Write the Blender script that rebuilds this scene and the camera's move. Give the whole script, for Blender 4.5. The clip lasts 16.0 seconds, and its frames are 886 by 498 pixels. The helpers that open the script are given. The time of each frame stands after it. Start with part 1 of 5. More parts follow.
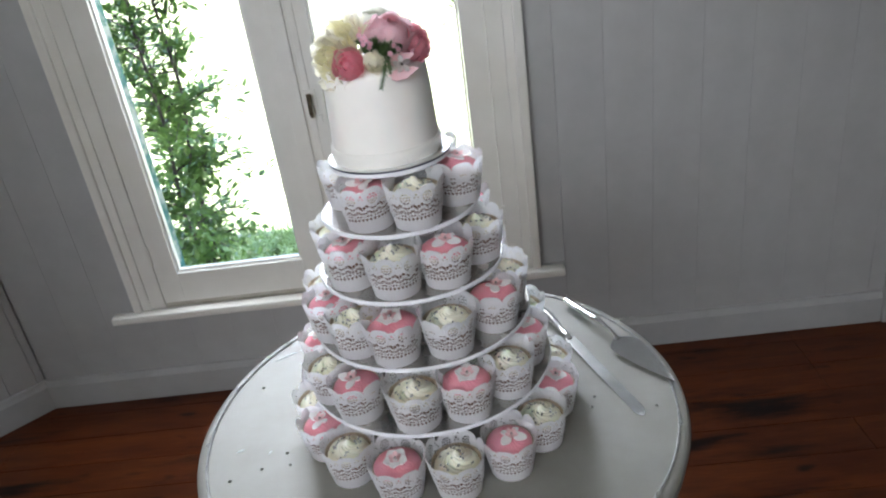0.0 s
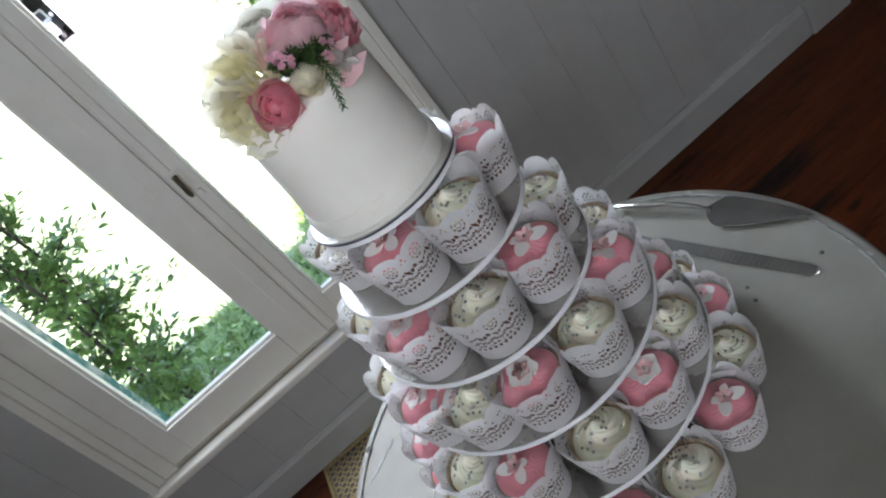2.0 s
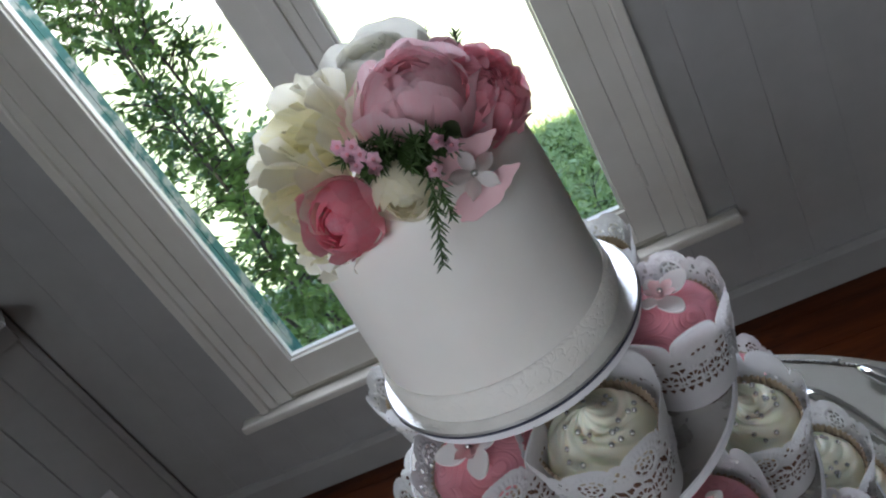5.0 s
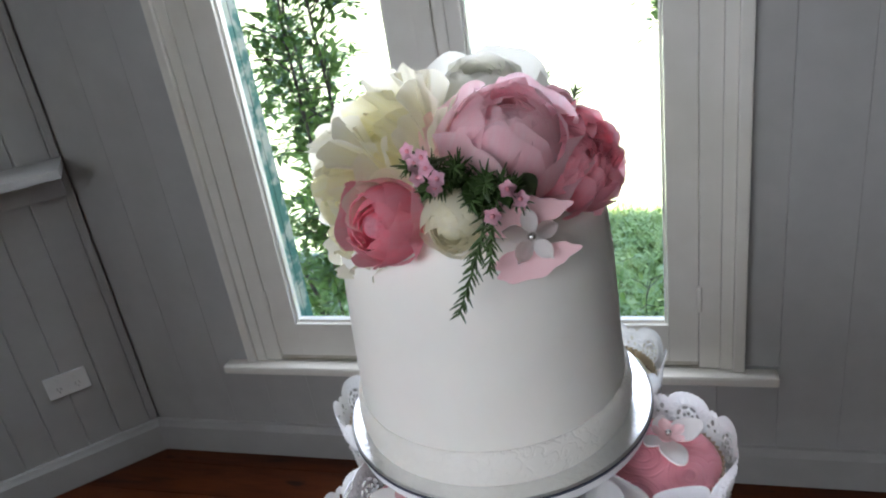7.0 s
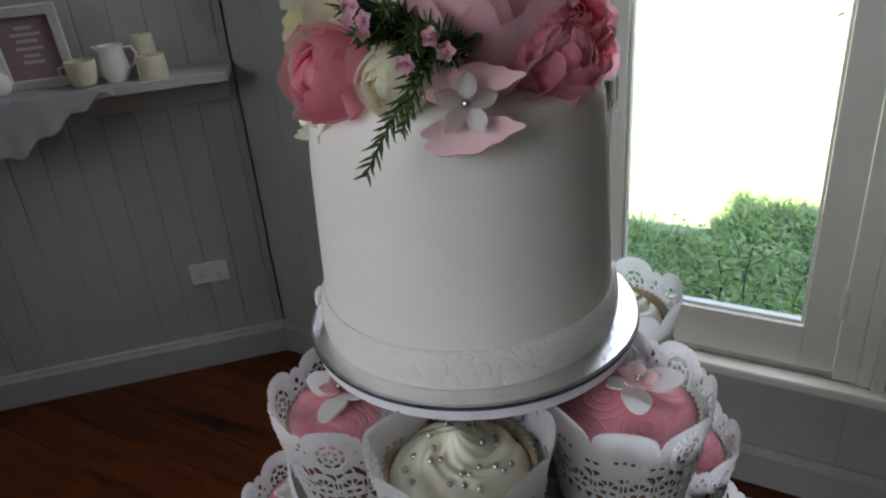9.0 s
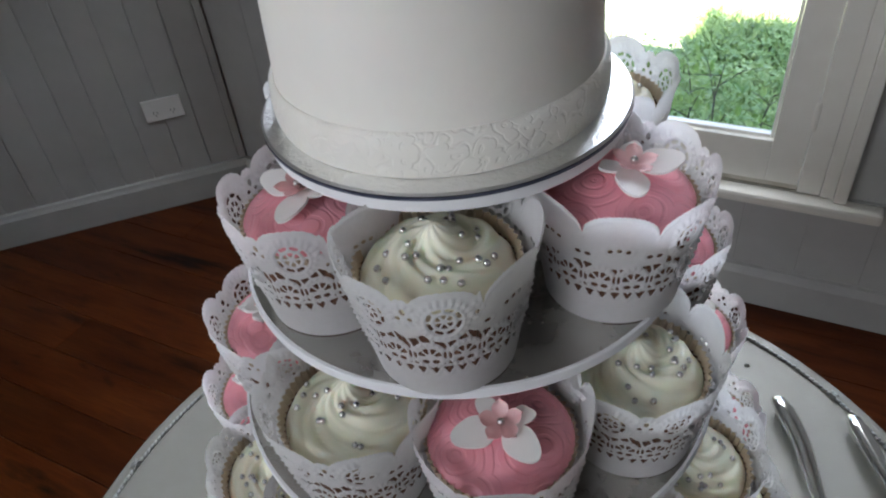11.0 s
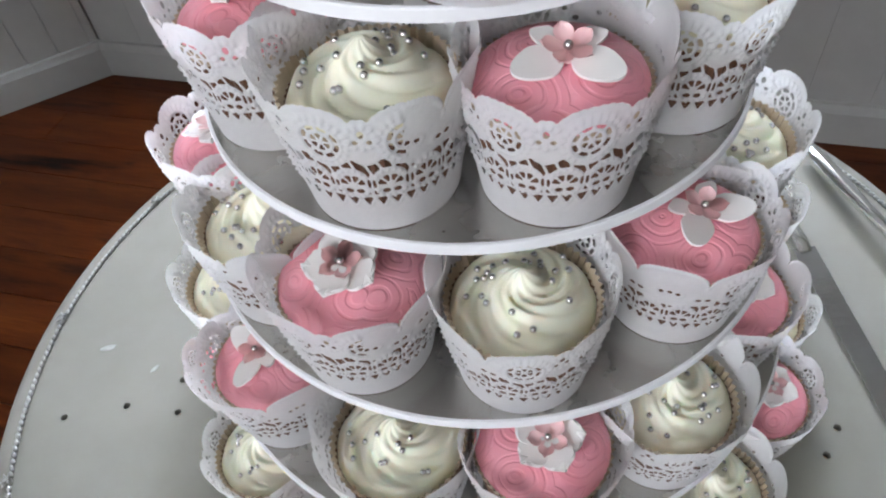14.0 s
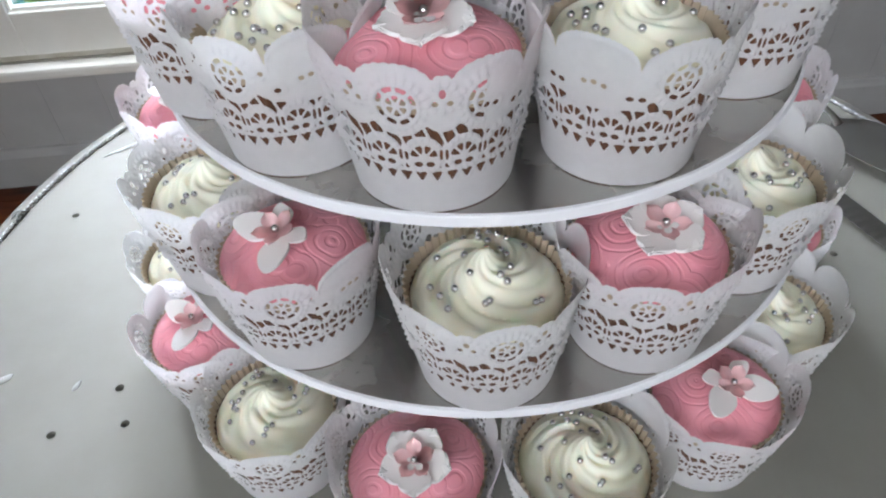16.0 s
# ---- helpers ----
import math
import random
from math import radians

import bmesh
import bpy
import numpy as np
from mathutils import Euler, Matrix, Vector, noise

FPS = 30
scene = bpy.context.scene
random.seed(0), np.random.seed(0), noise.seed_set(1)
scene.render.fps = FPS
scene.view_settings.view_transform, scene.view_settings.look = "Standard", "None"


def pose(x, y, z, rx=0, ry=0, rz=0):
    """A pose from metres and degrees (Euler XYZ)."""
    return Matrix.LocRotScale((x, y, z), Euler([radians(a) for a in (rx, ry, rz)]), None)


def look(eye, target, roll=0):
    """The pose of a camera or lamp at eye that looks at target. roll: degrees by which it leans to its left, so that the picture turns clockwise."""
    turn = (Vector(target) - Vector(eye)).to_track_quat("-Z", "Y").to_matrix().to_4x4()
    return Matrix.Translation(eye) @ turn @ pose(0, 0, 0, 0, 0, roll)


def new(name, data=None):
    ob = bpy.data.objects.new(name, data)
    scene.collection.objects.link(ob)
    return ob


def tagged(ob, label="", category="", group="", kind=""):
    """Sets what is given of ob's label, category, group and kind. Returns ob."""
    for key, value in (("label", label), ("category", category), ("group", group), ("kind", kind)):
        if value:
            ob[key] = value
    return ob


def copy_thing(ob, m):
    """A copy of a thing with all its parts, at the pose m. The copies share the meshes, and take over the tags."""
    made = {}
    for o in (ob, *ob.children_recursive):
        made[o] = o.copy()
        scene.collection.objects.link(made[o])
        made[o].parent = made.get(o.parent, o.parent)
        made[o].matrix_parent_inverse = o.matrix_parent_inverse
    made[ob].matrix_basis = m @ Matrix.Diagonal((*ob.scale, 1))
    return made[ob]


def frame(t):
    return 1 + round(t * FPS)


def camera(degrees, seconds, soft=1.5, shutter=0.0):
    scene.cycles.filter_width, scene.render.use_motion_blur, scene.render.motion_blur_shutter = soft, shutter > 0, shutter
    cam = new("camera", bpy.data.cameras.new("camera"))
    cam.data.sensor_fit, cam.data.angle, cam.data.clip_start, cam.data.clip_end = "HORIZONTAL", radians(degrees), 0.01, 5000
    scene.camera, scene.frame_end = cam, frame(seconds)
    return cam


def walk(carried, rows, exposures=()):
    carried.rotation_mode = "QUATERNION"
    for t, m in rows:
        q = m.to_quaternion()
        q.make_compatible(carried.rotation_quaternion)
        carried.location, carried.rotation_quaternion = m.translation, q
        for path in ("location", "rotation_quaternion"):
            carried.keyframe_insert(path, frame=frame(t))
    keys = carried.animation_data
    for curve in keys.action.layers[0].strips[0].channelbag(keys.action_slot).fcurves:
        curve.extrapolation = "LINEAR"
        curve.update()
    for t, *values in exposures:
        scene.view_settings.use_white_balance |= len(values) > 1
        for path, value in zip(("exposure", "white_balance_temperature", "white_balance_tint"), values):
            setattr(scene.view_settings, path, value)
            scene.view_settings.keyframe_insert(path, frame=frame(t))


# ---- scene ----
cam = camera(63.0, 16.0, soft=2.1)
PATH = [
    (0, (0.092, -0.868, 1.706), (-0.017, 0.92, 0.817), -8.1),
    (0.5, (0.082, -0.796, 1.713), (-0.017, 0.935, 0.715), -17.6),
    (1, (0.072, -0.713, 1.714), (-0.031, 0.97, 0.638), -27.6),
    (1.5, (0.041, -0.644, 1.696), (-0.023, 1.036, 0.612), -36.0),
    (2, (-0.02, -0.584, 1.69), (0.013, 1.107, 0.623), -40.9),
    (2.5, (-0.072, -0.515, 1.677), (0.127, 1.205, 0.676), -42.5),
    (3, (-0.071, -0.48, 1.677), (0.233, 1.252, 0.724), -44.3),
    (3.5, (-0.026, -0.433, 1.679), (0.171, 1.303, 0.705), -44.9),
    (4, (0.018, -0.376, 1.669), (0.012, 1.355, 0.667), -44.0),
    (4.2, (0.061, -0.364, 1.655), (-0.175, 1.387, 0.719), -44.2),
    (6.3, (0.072, -0.294, 1.651), (-0.375, 1.456, 0.792), -15.7),
    (6.5, (0.072, -0.297, 1.652), (-0.405, 1.453, 0.811), -12.9),
    (7, (0.07, -0.302, 1.646), (-0.493, 1.438, 0.836), -9.0),
    (7.5, (0.103, -0.26, 1.644), (-0.657, 1.398, 0.823), -5.4),
    (8, (0.125, -0.244, 1.635), (-0.764, 1.346, 0.809), -5.0),
    (8.5, (0.13, -0.255, 1.621), (-0.79, 1.307, 0.776), -4.6),
    (9, (0.137, -0.262, 1.598), (-0.804, 1.272, 0.724), -4.9),
    (9.2, (0.139, -0.263, 1.593), (-0.799, 1.246, 0.676), -5.5),
    (11.3, (0.121, -0.243, 1.553), (-0.638, 1.091, 0.27), -6.0),
    (11.5, (0.121, -0.245, 1.547), (-0.632, 1.083, 0.255), -5.8),
    (12, (0.119, -0.248, 1.536), (-0.601, 1.045, 0.191), -6.1),
    (12.5, (0.116, -0.254, 1.523), (-0.573, 1.007, 0.132), -6.9),
    (13, (0.098, -0.27, 1.505), (-0.479, 1.013, 0.083), -6.0),
    (13.5, (0.084, -0.28, 1.483), (-0.424, 0.995, 0.028), -6.0),
    (14, (0.068, -0.283, 1.464), (-0.364, 0.955, -0.047), -6.8),
    (14.5, (0.045, -0.303, 1.434), (-0.28, 0.997, -0.051), -5.8),
    (15, (0.014, -0.317, 1.403), (-0.181, 1.049, -0.044), -5.0),
    (15.5, (-0.015, -0.326, 1.376), (-0.079, 1.093, -0.032), -4.4),
    (16, (-0.035, -0.333, 1.356), (0.015, 1.102, -0.035), -3.7),
]
EXPOSURES = [(0, 3.38, 6370, 14), (1.5, 3.26, 6350, 14), (2, 2.90, 6340, 14), (2.5, 2.24, 6310, 14), (3, 1.72, 6260, 14), (3.5, 1.74, 6220, 14), (4, 1.94, 6180, 15), (6.5, 3.00, 6270, 15), (7, 3.02, 6270, 15), (8, 2.82, 6350, 14), (9, 2.51, 6400, 13), (11.5, 3.18, 6370, 14), (12.5, 3.50, 6400, 14), (13, 3.60, 6420, 14), (14, 3.84, 6410, 14), (15, 3.80, 6400, 14), (16, 3.74, 6350, 14)]

walk(cam, [(t, look(eye, target, roll)) for t, eye, target, roll in PATH], EXPOSURES)

# ---- world, sun and large lights ----
SUN_DIR = Vector((0.25, -0.55, 0.80)).normalized()      # towards the sun, behind the house
world = bpy.data.worlds.new("world")
scene.world = world
world.use_nodes = True
wt = world.node_tree
sky = wt.nodes.new("ShaderNodeTexSky")
sky.sky_type = "NISHITA"
sky.sun_disc = False
sky.sun_elevation = math.asin(SUN_DIR.z)
sky.sun_rotation = math.atan2(SUN_DIR.x, SUN_DIR.y)
wt.links.new(sky.outputs[0], wt.nodes["Background"].inputs[0])
wt.nodes["Background"].inputs[1].default_value = 0.15

sun = new("sun", bpy.data.lights.new("sun", "SUN"))
sun.data.energy, sun.data.angle, sun.data.color = 5.0, radians(0.5), (1.0, 0.96, 0.9)
sun.rotation_euler = SUN_DIR.to_track_quat("Z", "Y").to_euler()


def area_lamp(name, m, sx, sy, watts, colour):
    lamp = new(name, bpy.data.lights.new(name, "AREA"))
    lamp.data.shape, lamp.data.size, lamp.data.size_y = "RECTANGLE", sx, sy
    lamp.data.energy, lamp.data.color = watts, colour
    lamp.matrix_world = m
    return lamp


# skylight in the upper part of the window in view, and an added fill lamp to the south
area_lamp("window_light", look((-0.48, 1.66, 2.18), (-0.48, 0.0, 0.9)), 1.2, 0.6, 4.1, (0.86, 0.93, 1.0))
high = area_lamp("south_fill_light", look((-0.88, -2.45, 2.35), (-0.14, 0.0, 1.46)), 2.4, 1.4, 1.08, (0.89, 0.945, 1.0))
high.data.spread = radians(60)      # narrow cone keeps the fill off walls and floor


# ---- materials ----
def mat(name):
    m = bpy.data.materials.new(name)
    m.use_nodes = True
    return m, m.node_tree, m.node_tree.nodes["Principled BSDF"]


def node(nt, kind, **values):
    n = nt.nodes.new(kind)
    for key, value in values.items():
        n.inputs[key.replace("_", " ")].default_value = value
    return n


def surface(name, a, b, rough=0.5, metal=0.0, scale=20.0, bump=0.0, bump_scale=None, detail=6.0, stretch=(1, 1, 1),
            spec=0.5, rand=0.0, low=0.35, high=0.7, coords="Object", sub=0.0, trans=0.0, stains=None, rough_var=0.0):
    """A procedural surface: two colours by noise at two scales, with fine relief."""
    m, nt, p = mat(name)
    tex = nt.nodes.new("ShaderNodeTexCoord")
    mp = nt.nodes.new("ShaderNodeMapping")
    mp.inputs["Scale"].default_value = stretch
    nt.links.new(tex.outputs[coords], mp.inputs[0])
    n1 = node(nt, "ShaderNodeTexNoise", Scale=scale, Detail=detail, Roughness=0.6)
    nt.links.new(mp.outputs[0], n1.inputs["Vector"])
    ramp = nt.nodes.new("ShaderNodeValToRGB")
    ramp.color_ramp.elements[0].position, ramp.color_ramp.elements[1].position = low, high
    ramp.color_ramp.elements[0].color, ramp.color_ramp.elements[1].color = (*a, 1), (*b, 1)
    nt.links.new(n1.outputs["Fac"], ramp.inputs[0])
    colour = ramp.outputs[0]
    if stains:
        n3 = node(nt, "ShaderNodeTexNoise", Scale=scale * 0.13, Detail=4.0, Roughness=0.55)
        nt.links.new(mp.outputs[0], n3.inputs["Vector"])
        r3 = nt.nodes.new("ShaderNodeValToRGB")
        r3.color_ramp.elements[0].position, r3.color_ramp.elements[1].position = 0.42, 0.68
        r3.color_ramp.elements[0].color, r3.color_ramp.elements[1].color = (1, 1, 1, 1), (*stains, 1)
        nt.links.new(n3.outputs["Fac"], r3.inputs[0])
        mx = nt.nodes.new("ShaderNodeMix")
        mx.data_type, mx.blend_type = "RGBA", "MULTIPLY"
        mx.inputs[0].default_value = 1.0
        nt.links.new(colour, mx.inputs[6])
        nt.links.new(r3.outputs[0], mx.inputs[7])
        colour = mx.outputs[2]
    if rand:
        info = nt.nodes.new("ShaderNodeObjectInfo")
        hsv = nt.nodes.new("ShaderNodeHueSaturation")
        rng = node(nt, "ShaderNodeMapRange")
        rng.inputs["To Min"].default_value, rng.inputs["To Max"].default_value = 1 - rand, 1 + rand
        nt.links.new(info.outputs["Random"], rng.inputs[0])
        nt.links.new(rng.outputs[0], hsv.inputs["Value"])
        nt.links.new(colour, hsv.inputs["Color"])
        colour = hsv.outputs[0]
    nt.links.new(colour, p.inputs["Base Color"])
    p.inputs["Roughness"].default_value, p.inputs["Metallic"].default_value = rough, metal
    p.inputs["Specular IOR Level"].default_value = spec
    if rough_var:
        rr = node(nt, "ShaderNodeMapRange")
        rr.inputs["To Min"].default_value, rr.inputs["To Max"].default_value = rough - rough_var, rough + rough_var
        nt.links.new(n1.outputs["Fac"], rr.inputs[0])
        nt.links.new(rr.outputs[0], p.inputs["Roughness"])
    if sub:
        p.inputs["Subsurface Weight"].default_value = sub
        p.inputs["Subsurface Radius"].default_value = (0.007, 0.005, 0.004)
        p.inputs["Subsurface Scale"].default_value = 1.0
    if trans:
        out = nt.nodes["Material Output"]
        tl = nt.nodes.new("ShaderNodeBsdfTranslucent")
        nt.links.new(colour, tl.inputs[0])
        mix = nt.nodes.new("ShaderNodeMixShader")
        mix.inputs[0].default_value = trans
        nt.links.new(p.outputs[0], mix.inputs[1])
        nt.links.new(tl.outputs[0], mix.inputs[2])
        nt.links.new(mix.outputs[0], out.inputs[0])
    if bump:
        n2 = node(nt, "ShaderNodeTexNoise", Scale=bump_scale or scale * 4, Detail=4.0)
        nt.links.new(mp.outputs[0], n2.inputs["Vector"])
        bp = node(nt, "ShaderNodeBump", Strength=bump, Distance=0.002)
        nt.links.new(n2.outputs["Fac"], bp.inputs["Height"])
        nt.links.new(bp.outputs[0], p.inputs["Normal"])
    return m


M_wall = surface("wall_paint", (0.45, 0.45, 0.437), (0.51, 0.51, 0.497), 0.5, scale=6, bump=0.15, bump_scale=60, stains=(0.93, 0.92, 0.90))
M_back = surface("bounce_wall_tone", (0.44, 0.41, 0.36), (0.52, 0.485, 0.43), 0.5, scale=6, bump=0.15, bump_scale=60, stretch=(6, 6, 0.5))
M_trim = surface("trim_paint", (0.82, 0.80, 0.73), (0.87, 0.85, 0.785), 0.38, scale=9, bump=0.12, bump_scale=45, stains=(0.92, 0.91, 0.87))
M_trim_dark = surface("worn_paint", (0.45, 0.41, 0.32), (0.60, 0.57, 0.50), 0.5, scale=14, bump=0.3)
M_ceiling = surface("ceiling_paint", (0.76, 0.76, 0.75), (0.82, 0.82, 0.81), 0.6, scale=5)


def floor_material():
    """Old oiled pine: red-orange grain along the boards, charred streaks and knots, a worn sheen."""
    m, nt, p = mat("floor_wood")
    geo = nt.nodes.new("ShaderNodeNewGeometry")

    def noise_at(scale, stretch, detail, lo, hi, a, b, shift=(0, 0, 0)):
        mp = nt.nodes.new("ShaderNodeMapping")
        mp.inputs["Scale"].default_value, mp.inputs["Location"].default_value = stretch, shift
        nt.links.new(geo.outputs["Position"], mp.inputs[0])
        n = node(nt, "ShaderNodeTexNoise", Scale=scale, Detail=detail, Roughness=0.62)
        nt.links.new(mp.outputs[0], n.inputs["Vector"])
        r = nt.nodes.new("ShaderNodeValToRGB")
        r.color_ramp.elements[0].position, r.color_ramp.elements[1].position = lo, hi
        r.color_ramp.elements[0].color, r.color_ramp.elements[1].color = (*a, 1), (*b, 1)
        nt.links.new(n.outputs["Fac"], r.inputs[0])
        return r.outputs[0]

    def times(a, b):
        mx = nt.nodes.new("ShaderNodeMix")
        mx.data_type, mx.blend_type = "RGBA", "MULTIPLY"
        mx.inputs[0].default_value = 1.0
        nt.links.new(a, mx.inputs[6])
        nt.links.new(b, mx.inputs[7])
        return mx.outputs[2]

    base = noise_at(6.0, (0.5, 3.0, 1), 4.0, 0.3, 0.72, (0.058, 0.0115, 0.0024), (0.130, 0.032, 0.0058))
    grain = noise_at(30.0, (0.35, 6.0, 1), 5.0, 0.35, 0.65, (0.72, 0.66, 0.6), (1, 1, 1))
    char = noise_at(1.3, (0.9, 5.2, 1), 6.0, 0.335, 0.43, (0.05, 0.05, 0.05), (1, 1, 1), (0.4, 0.1, 0))
    knots = noise_at(7.0, (0.6, 1.5, 1), 2.0, 0.27, 0.34, (0.10, 0.08, 0.07), (1, 1, 1))
    colour = times(times(base, grain), times(char, knots))
    info = nt.nodes.new("ShaderNodeObjectInfo")
    rng = node(nt, "ShaderNodeMapRange")
    rng.inputs["To Min"].default_value, rng.inputs["To Max"].default_value = 0.72, 1.22
    nt.links.new(info.outputs["Random"], rng.inputs[0])
    hsv = nt.nodes.new("ShaderNodeHueSaturation")
    nt.links.new(rng.outputs[0], hsv.inputs["Value"])
    nt.links.new(colour, hsv.inputs["Color"])
    nt.links.new(hsv.outputs[0], p.inputs["Base Color"])
    p.inputs["Roughness"].default_value, p.inputs["Specular IOR Level"].default_value = 0.33, 0.25
    bp = node(nt, "ShaderNodeBump", Strength=0.12, Distance=0.002)
    nt.links.new(grain, bp.inputs["Height"])
    nt.links.new(bp.outputs[0], p.inputs["Normal"])
    return m


M_floor = floor_material()
M_fondant = surface("white_fondant", (0.89, 0.86, 0.79), (0.92, 0.89, 0.82), 0.55, scale=30, bump=0.06, bump_scale=220, sub=0.15)
M_cream = surface("buttercream", (0.955, 0.91, 0.70), (0.965, 0.935, 0.765), 0.66, scale=60, bump=0.08, bump_scale=300, sub=0.35)
M_paper = surface("doily_paper", (0.88, 0.88, 0.885), (0.92, 0.92, 0.925), 0.6, scale=150, bump=0.12, bump_scale=420, trans=0.48)
M_case = surface("baking_case", (0.13, 0.055, 0.027), (0.22, 0.10, 0.05), 0.6, scale=60, bump=0.1)
M_case_rim = surface("baking_case_rim", (0.56, 0.45, 0.32), (0.68, 0.58, 0.43), 0.6, scale=60, trans=0.25)
M_sponge = surface("cupcake_sponge", (0.42, 0.24, 0.08), (0.62, 0.40, 0.16), 0.8, scale=160, bump=0.6)
M_silver = surface("silver_foil", (0.80, 0.80, 0.79), (0.88, 0.88, 0.87), 0.34, 1.0, scale=60, bump=0.35, bump_scale=420)
M_disc = surface("silver_card", (0.44, 0.43, 0.40), (0.54, 0.53, 0.495), 0.27, 0.93, scale=18, bump=0.06, bump_scale=200, rough_var=0.06)
M_edge = surface("white_card_edge", (0.78, 0.78, 0.79), (0.84, 0.84, 0.85), 0.5, scale=40)
M_pearl = surface("silver_dragee", (0.62, 0.61, 0.59), (0.74, 0.73, 0.71), 0.20, 1.0, scale=300)
M_steel = surface("polished_steel", (0.76, 0.76, 0.74), (0.84, 0.84, 0.82), 0.13, 1.0, scale=40, rough_var=0.05)
M_zinc = surface("zinc_top", (0.27, 0.26, 0.225), (0.34, 0.33, 0.29), 0.55, 0.28, scale=7, bump=0.08, bump_scale=60, stains=(0.86, 0.87, 0.88), rough_var=0.09)
M_zinc_dark = surface("zinc_rim", (0.30, 0.30, 0.29), (0.52, 0.52, 0.50), 0.38, 0.8, scale=60, bump=0.2)
M_blade = surface("brushed_blade", (0.70, 0.71, 0.70), (0.78, 0.79, 0.78), 0.21, 1.0, scale=40, rough_var=0.06)
M_petal_white = surface("white_gumpaste", (0.92, 0.90, 0.87), (0.95, 0.93, 0.90), 0.5, scale=80, trans=0.2)
M_petal_pink = surface("pink_gumpaste", (0.95, 0.66, 0.66), (0.96, 0.74, 0.73), 0.5, scale=80, trans=0.2)
M_glass, nt_, p_ = mat("window_glass")
p_.inputs["Transmission Weight"].default_value, p_.inputs["Roughness"].default_value, p_.inputs["IOR"].default_value = 1.0, 0.0, 1.1
M_grass = surface("grass", (0.17, 0.27, 0.055), (0.44, 0.55, 0.20), 0.5, scale=4, coords="Object", trans=0.3)
M_lawn = surface("lawn", (0.20, 0.24, 0.12), (0.30, 0.33, 0.19), 0.8, scale=3, bump=0.4, bump_scale=60)
M_teal = surface("flaking_teal_paint", (0.02, 0.115, 0.10), (0.28, 0.30, 0.27), 0.6, scale=16, bump=0.4, low=0.47, high=0.56)


# ---- mesh helpers ----
def mesh_of(bm, name, smooth=False):
    me = bpy.data.meshes.new(name)
    if smooth:
        bmesh.ops.recalc_face_normals(bm, faces=bm.faces[:])
    bm.normal_update()
    bm.to_mesh(me)
    bm.free()
    if smooth:
        me.polygons.foreach_set("use_smooth", [True] * len(me.polygons))
        me.set_sharp_from_angle(angle=radians(60))
    return me


def part(name, bm, material, parent=None, label="", smooth=False, m=None):
    me = mesh_of(bm, name, smooth) if isinstance(bm, bmesh.types.BMesh) else bm
    if material is not None and not me.materials:
        me.materials.append(material)
    ob = new(name, me)
    if parent is not None:
        ob.parent = parent
    if m is not None:
        ob.matrix_basis = m
    return tagged(ob, label) if label else ob


def thing(name, label, category, m=None, group="", kind=""):
    ob = new(name)
    ob.empty_display_size = 0.05
    if m is not None:
        ob.matrix_basis = m
    return tagged(ob, label, category, group, kind)


def box(bm, x0, x1, y0, y1, z0, z1, bevel=0.0):
    vs = [bm.verts.new((x, y, z)) for x in (x0, x1) for y in (y0, y1) for z in (z0, z1)]
    fs = [bm.faces.new([vs[i] for i in q]) for q in ((0, 1, 3, 2), (4, 6, 7, 5), (0, 4, 5, 1), (2, 3, 7, 6), (0, 2, 6, 4), (1, 5, 7, 3))]
    if bevel:
        bmesh.ops.bevel(bm, geom=list({e for f in fs for e in f.edges}), offset=bevel, segments=2, affect="EDGES", profile=0.6)
    return bm


def boxed(x0, x1, y0, y1, z0, z1, bevel=0.0):
    return box(bmesh.new(), x0, x1, y0, y1, z0, z1, bevel)


def lathe(profile, n=48, bm=None, closed=False):
    """Turns (r, z) round the z axis."""
    bm = bm or bmesh.new()
    rings = []
    for r, z in profile:
        if r < 1e-6:
            rings.append([bm.verts.new((0, 0, z))])
        else:
            rings.append([bm.verts.new((r * math.cos(2 * math.pi * i / n), r * math.sin(2 * math.pi * i / n), z)) for i in range(n)])
    if closed:
        rings.append(rings[0])
    for a, b in zip(rings, rings[1:]):
        for i in range(n):
            j = (i + 1) % n
            if len(a) == 1 and len(b) == 1:
                continue
            if len(a) == 1:
                bm.faces.new((a[0], b[j], b[i]))
            elif len(b) == 1:
                bm.faces.new((a[i], a[j], b[0]))
            else:
                bm.faces.new((a[i], a[j], b[j], b[i]))
    return bm


def tube(points, radii, n=8, bm=None, cap=True):
    bm = bm or bmesh.new()
    pts = [Vector(p) for p in points]
    if not hasattr(radii, "__len__"):
        radii = [radii] * len(pts)
    rings, up = [], None
    for i, p in enumerate(pts):
        d = (pts[min(i + 1, len(pts) - 1)] - pts[max(i - 1, 0)]).normalized()
        if up is None:
            up = Vector((0, 0, 1)) if abs(d.z) < 0.9 else Vector((1, 0, 0))
        side = d.cross(up).normalized()
        up = side.cross(d).normalized()
        r = radii[i]
        ra, rb = r if hasattr(r, "__len__") else (r, r)
        rings.append([bm.verts.new(p + side * (ra * math.cos(2 * math.pi * k / n)) + up * (rb * math.sin(2 * math.pi * k / n))) for k in range(n)])
    for a, b in zip(rings, rings[1:]):
        for k in range(n):
            j = (k + 1) % n
            bm.faces.new((a[k], a[j], b[j], b[k]))
    if cap:
        bm.faces.new(rings[0][::-1])
        bm.faces.new(rings[-1])
    return bm


def ball_mesh(name, r, seg=10, rings=7):
    prof = [(r * math.sin(math.pi * i / rings), -r * math.cos(math.pi * i / rings)) for i in range(rings + 1)]
    return mesh_of(lathe(prof, seg), name, True)


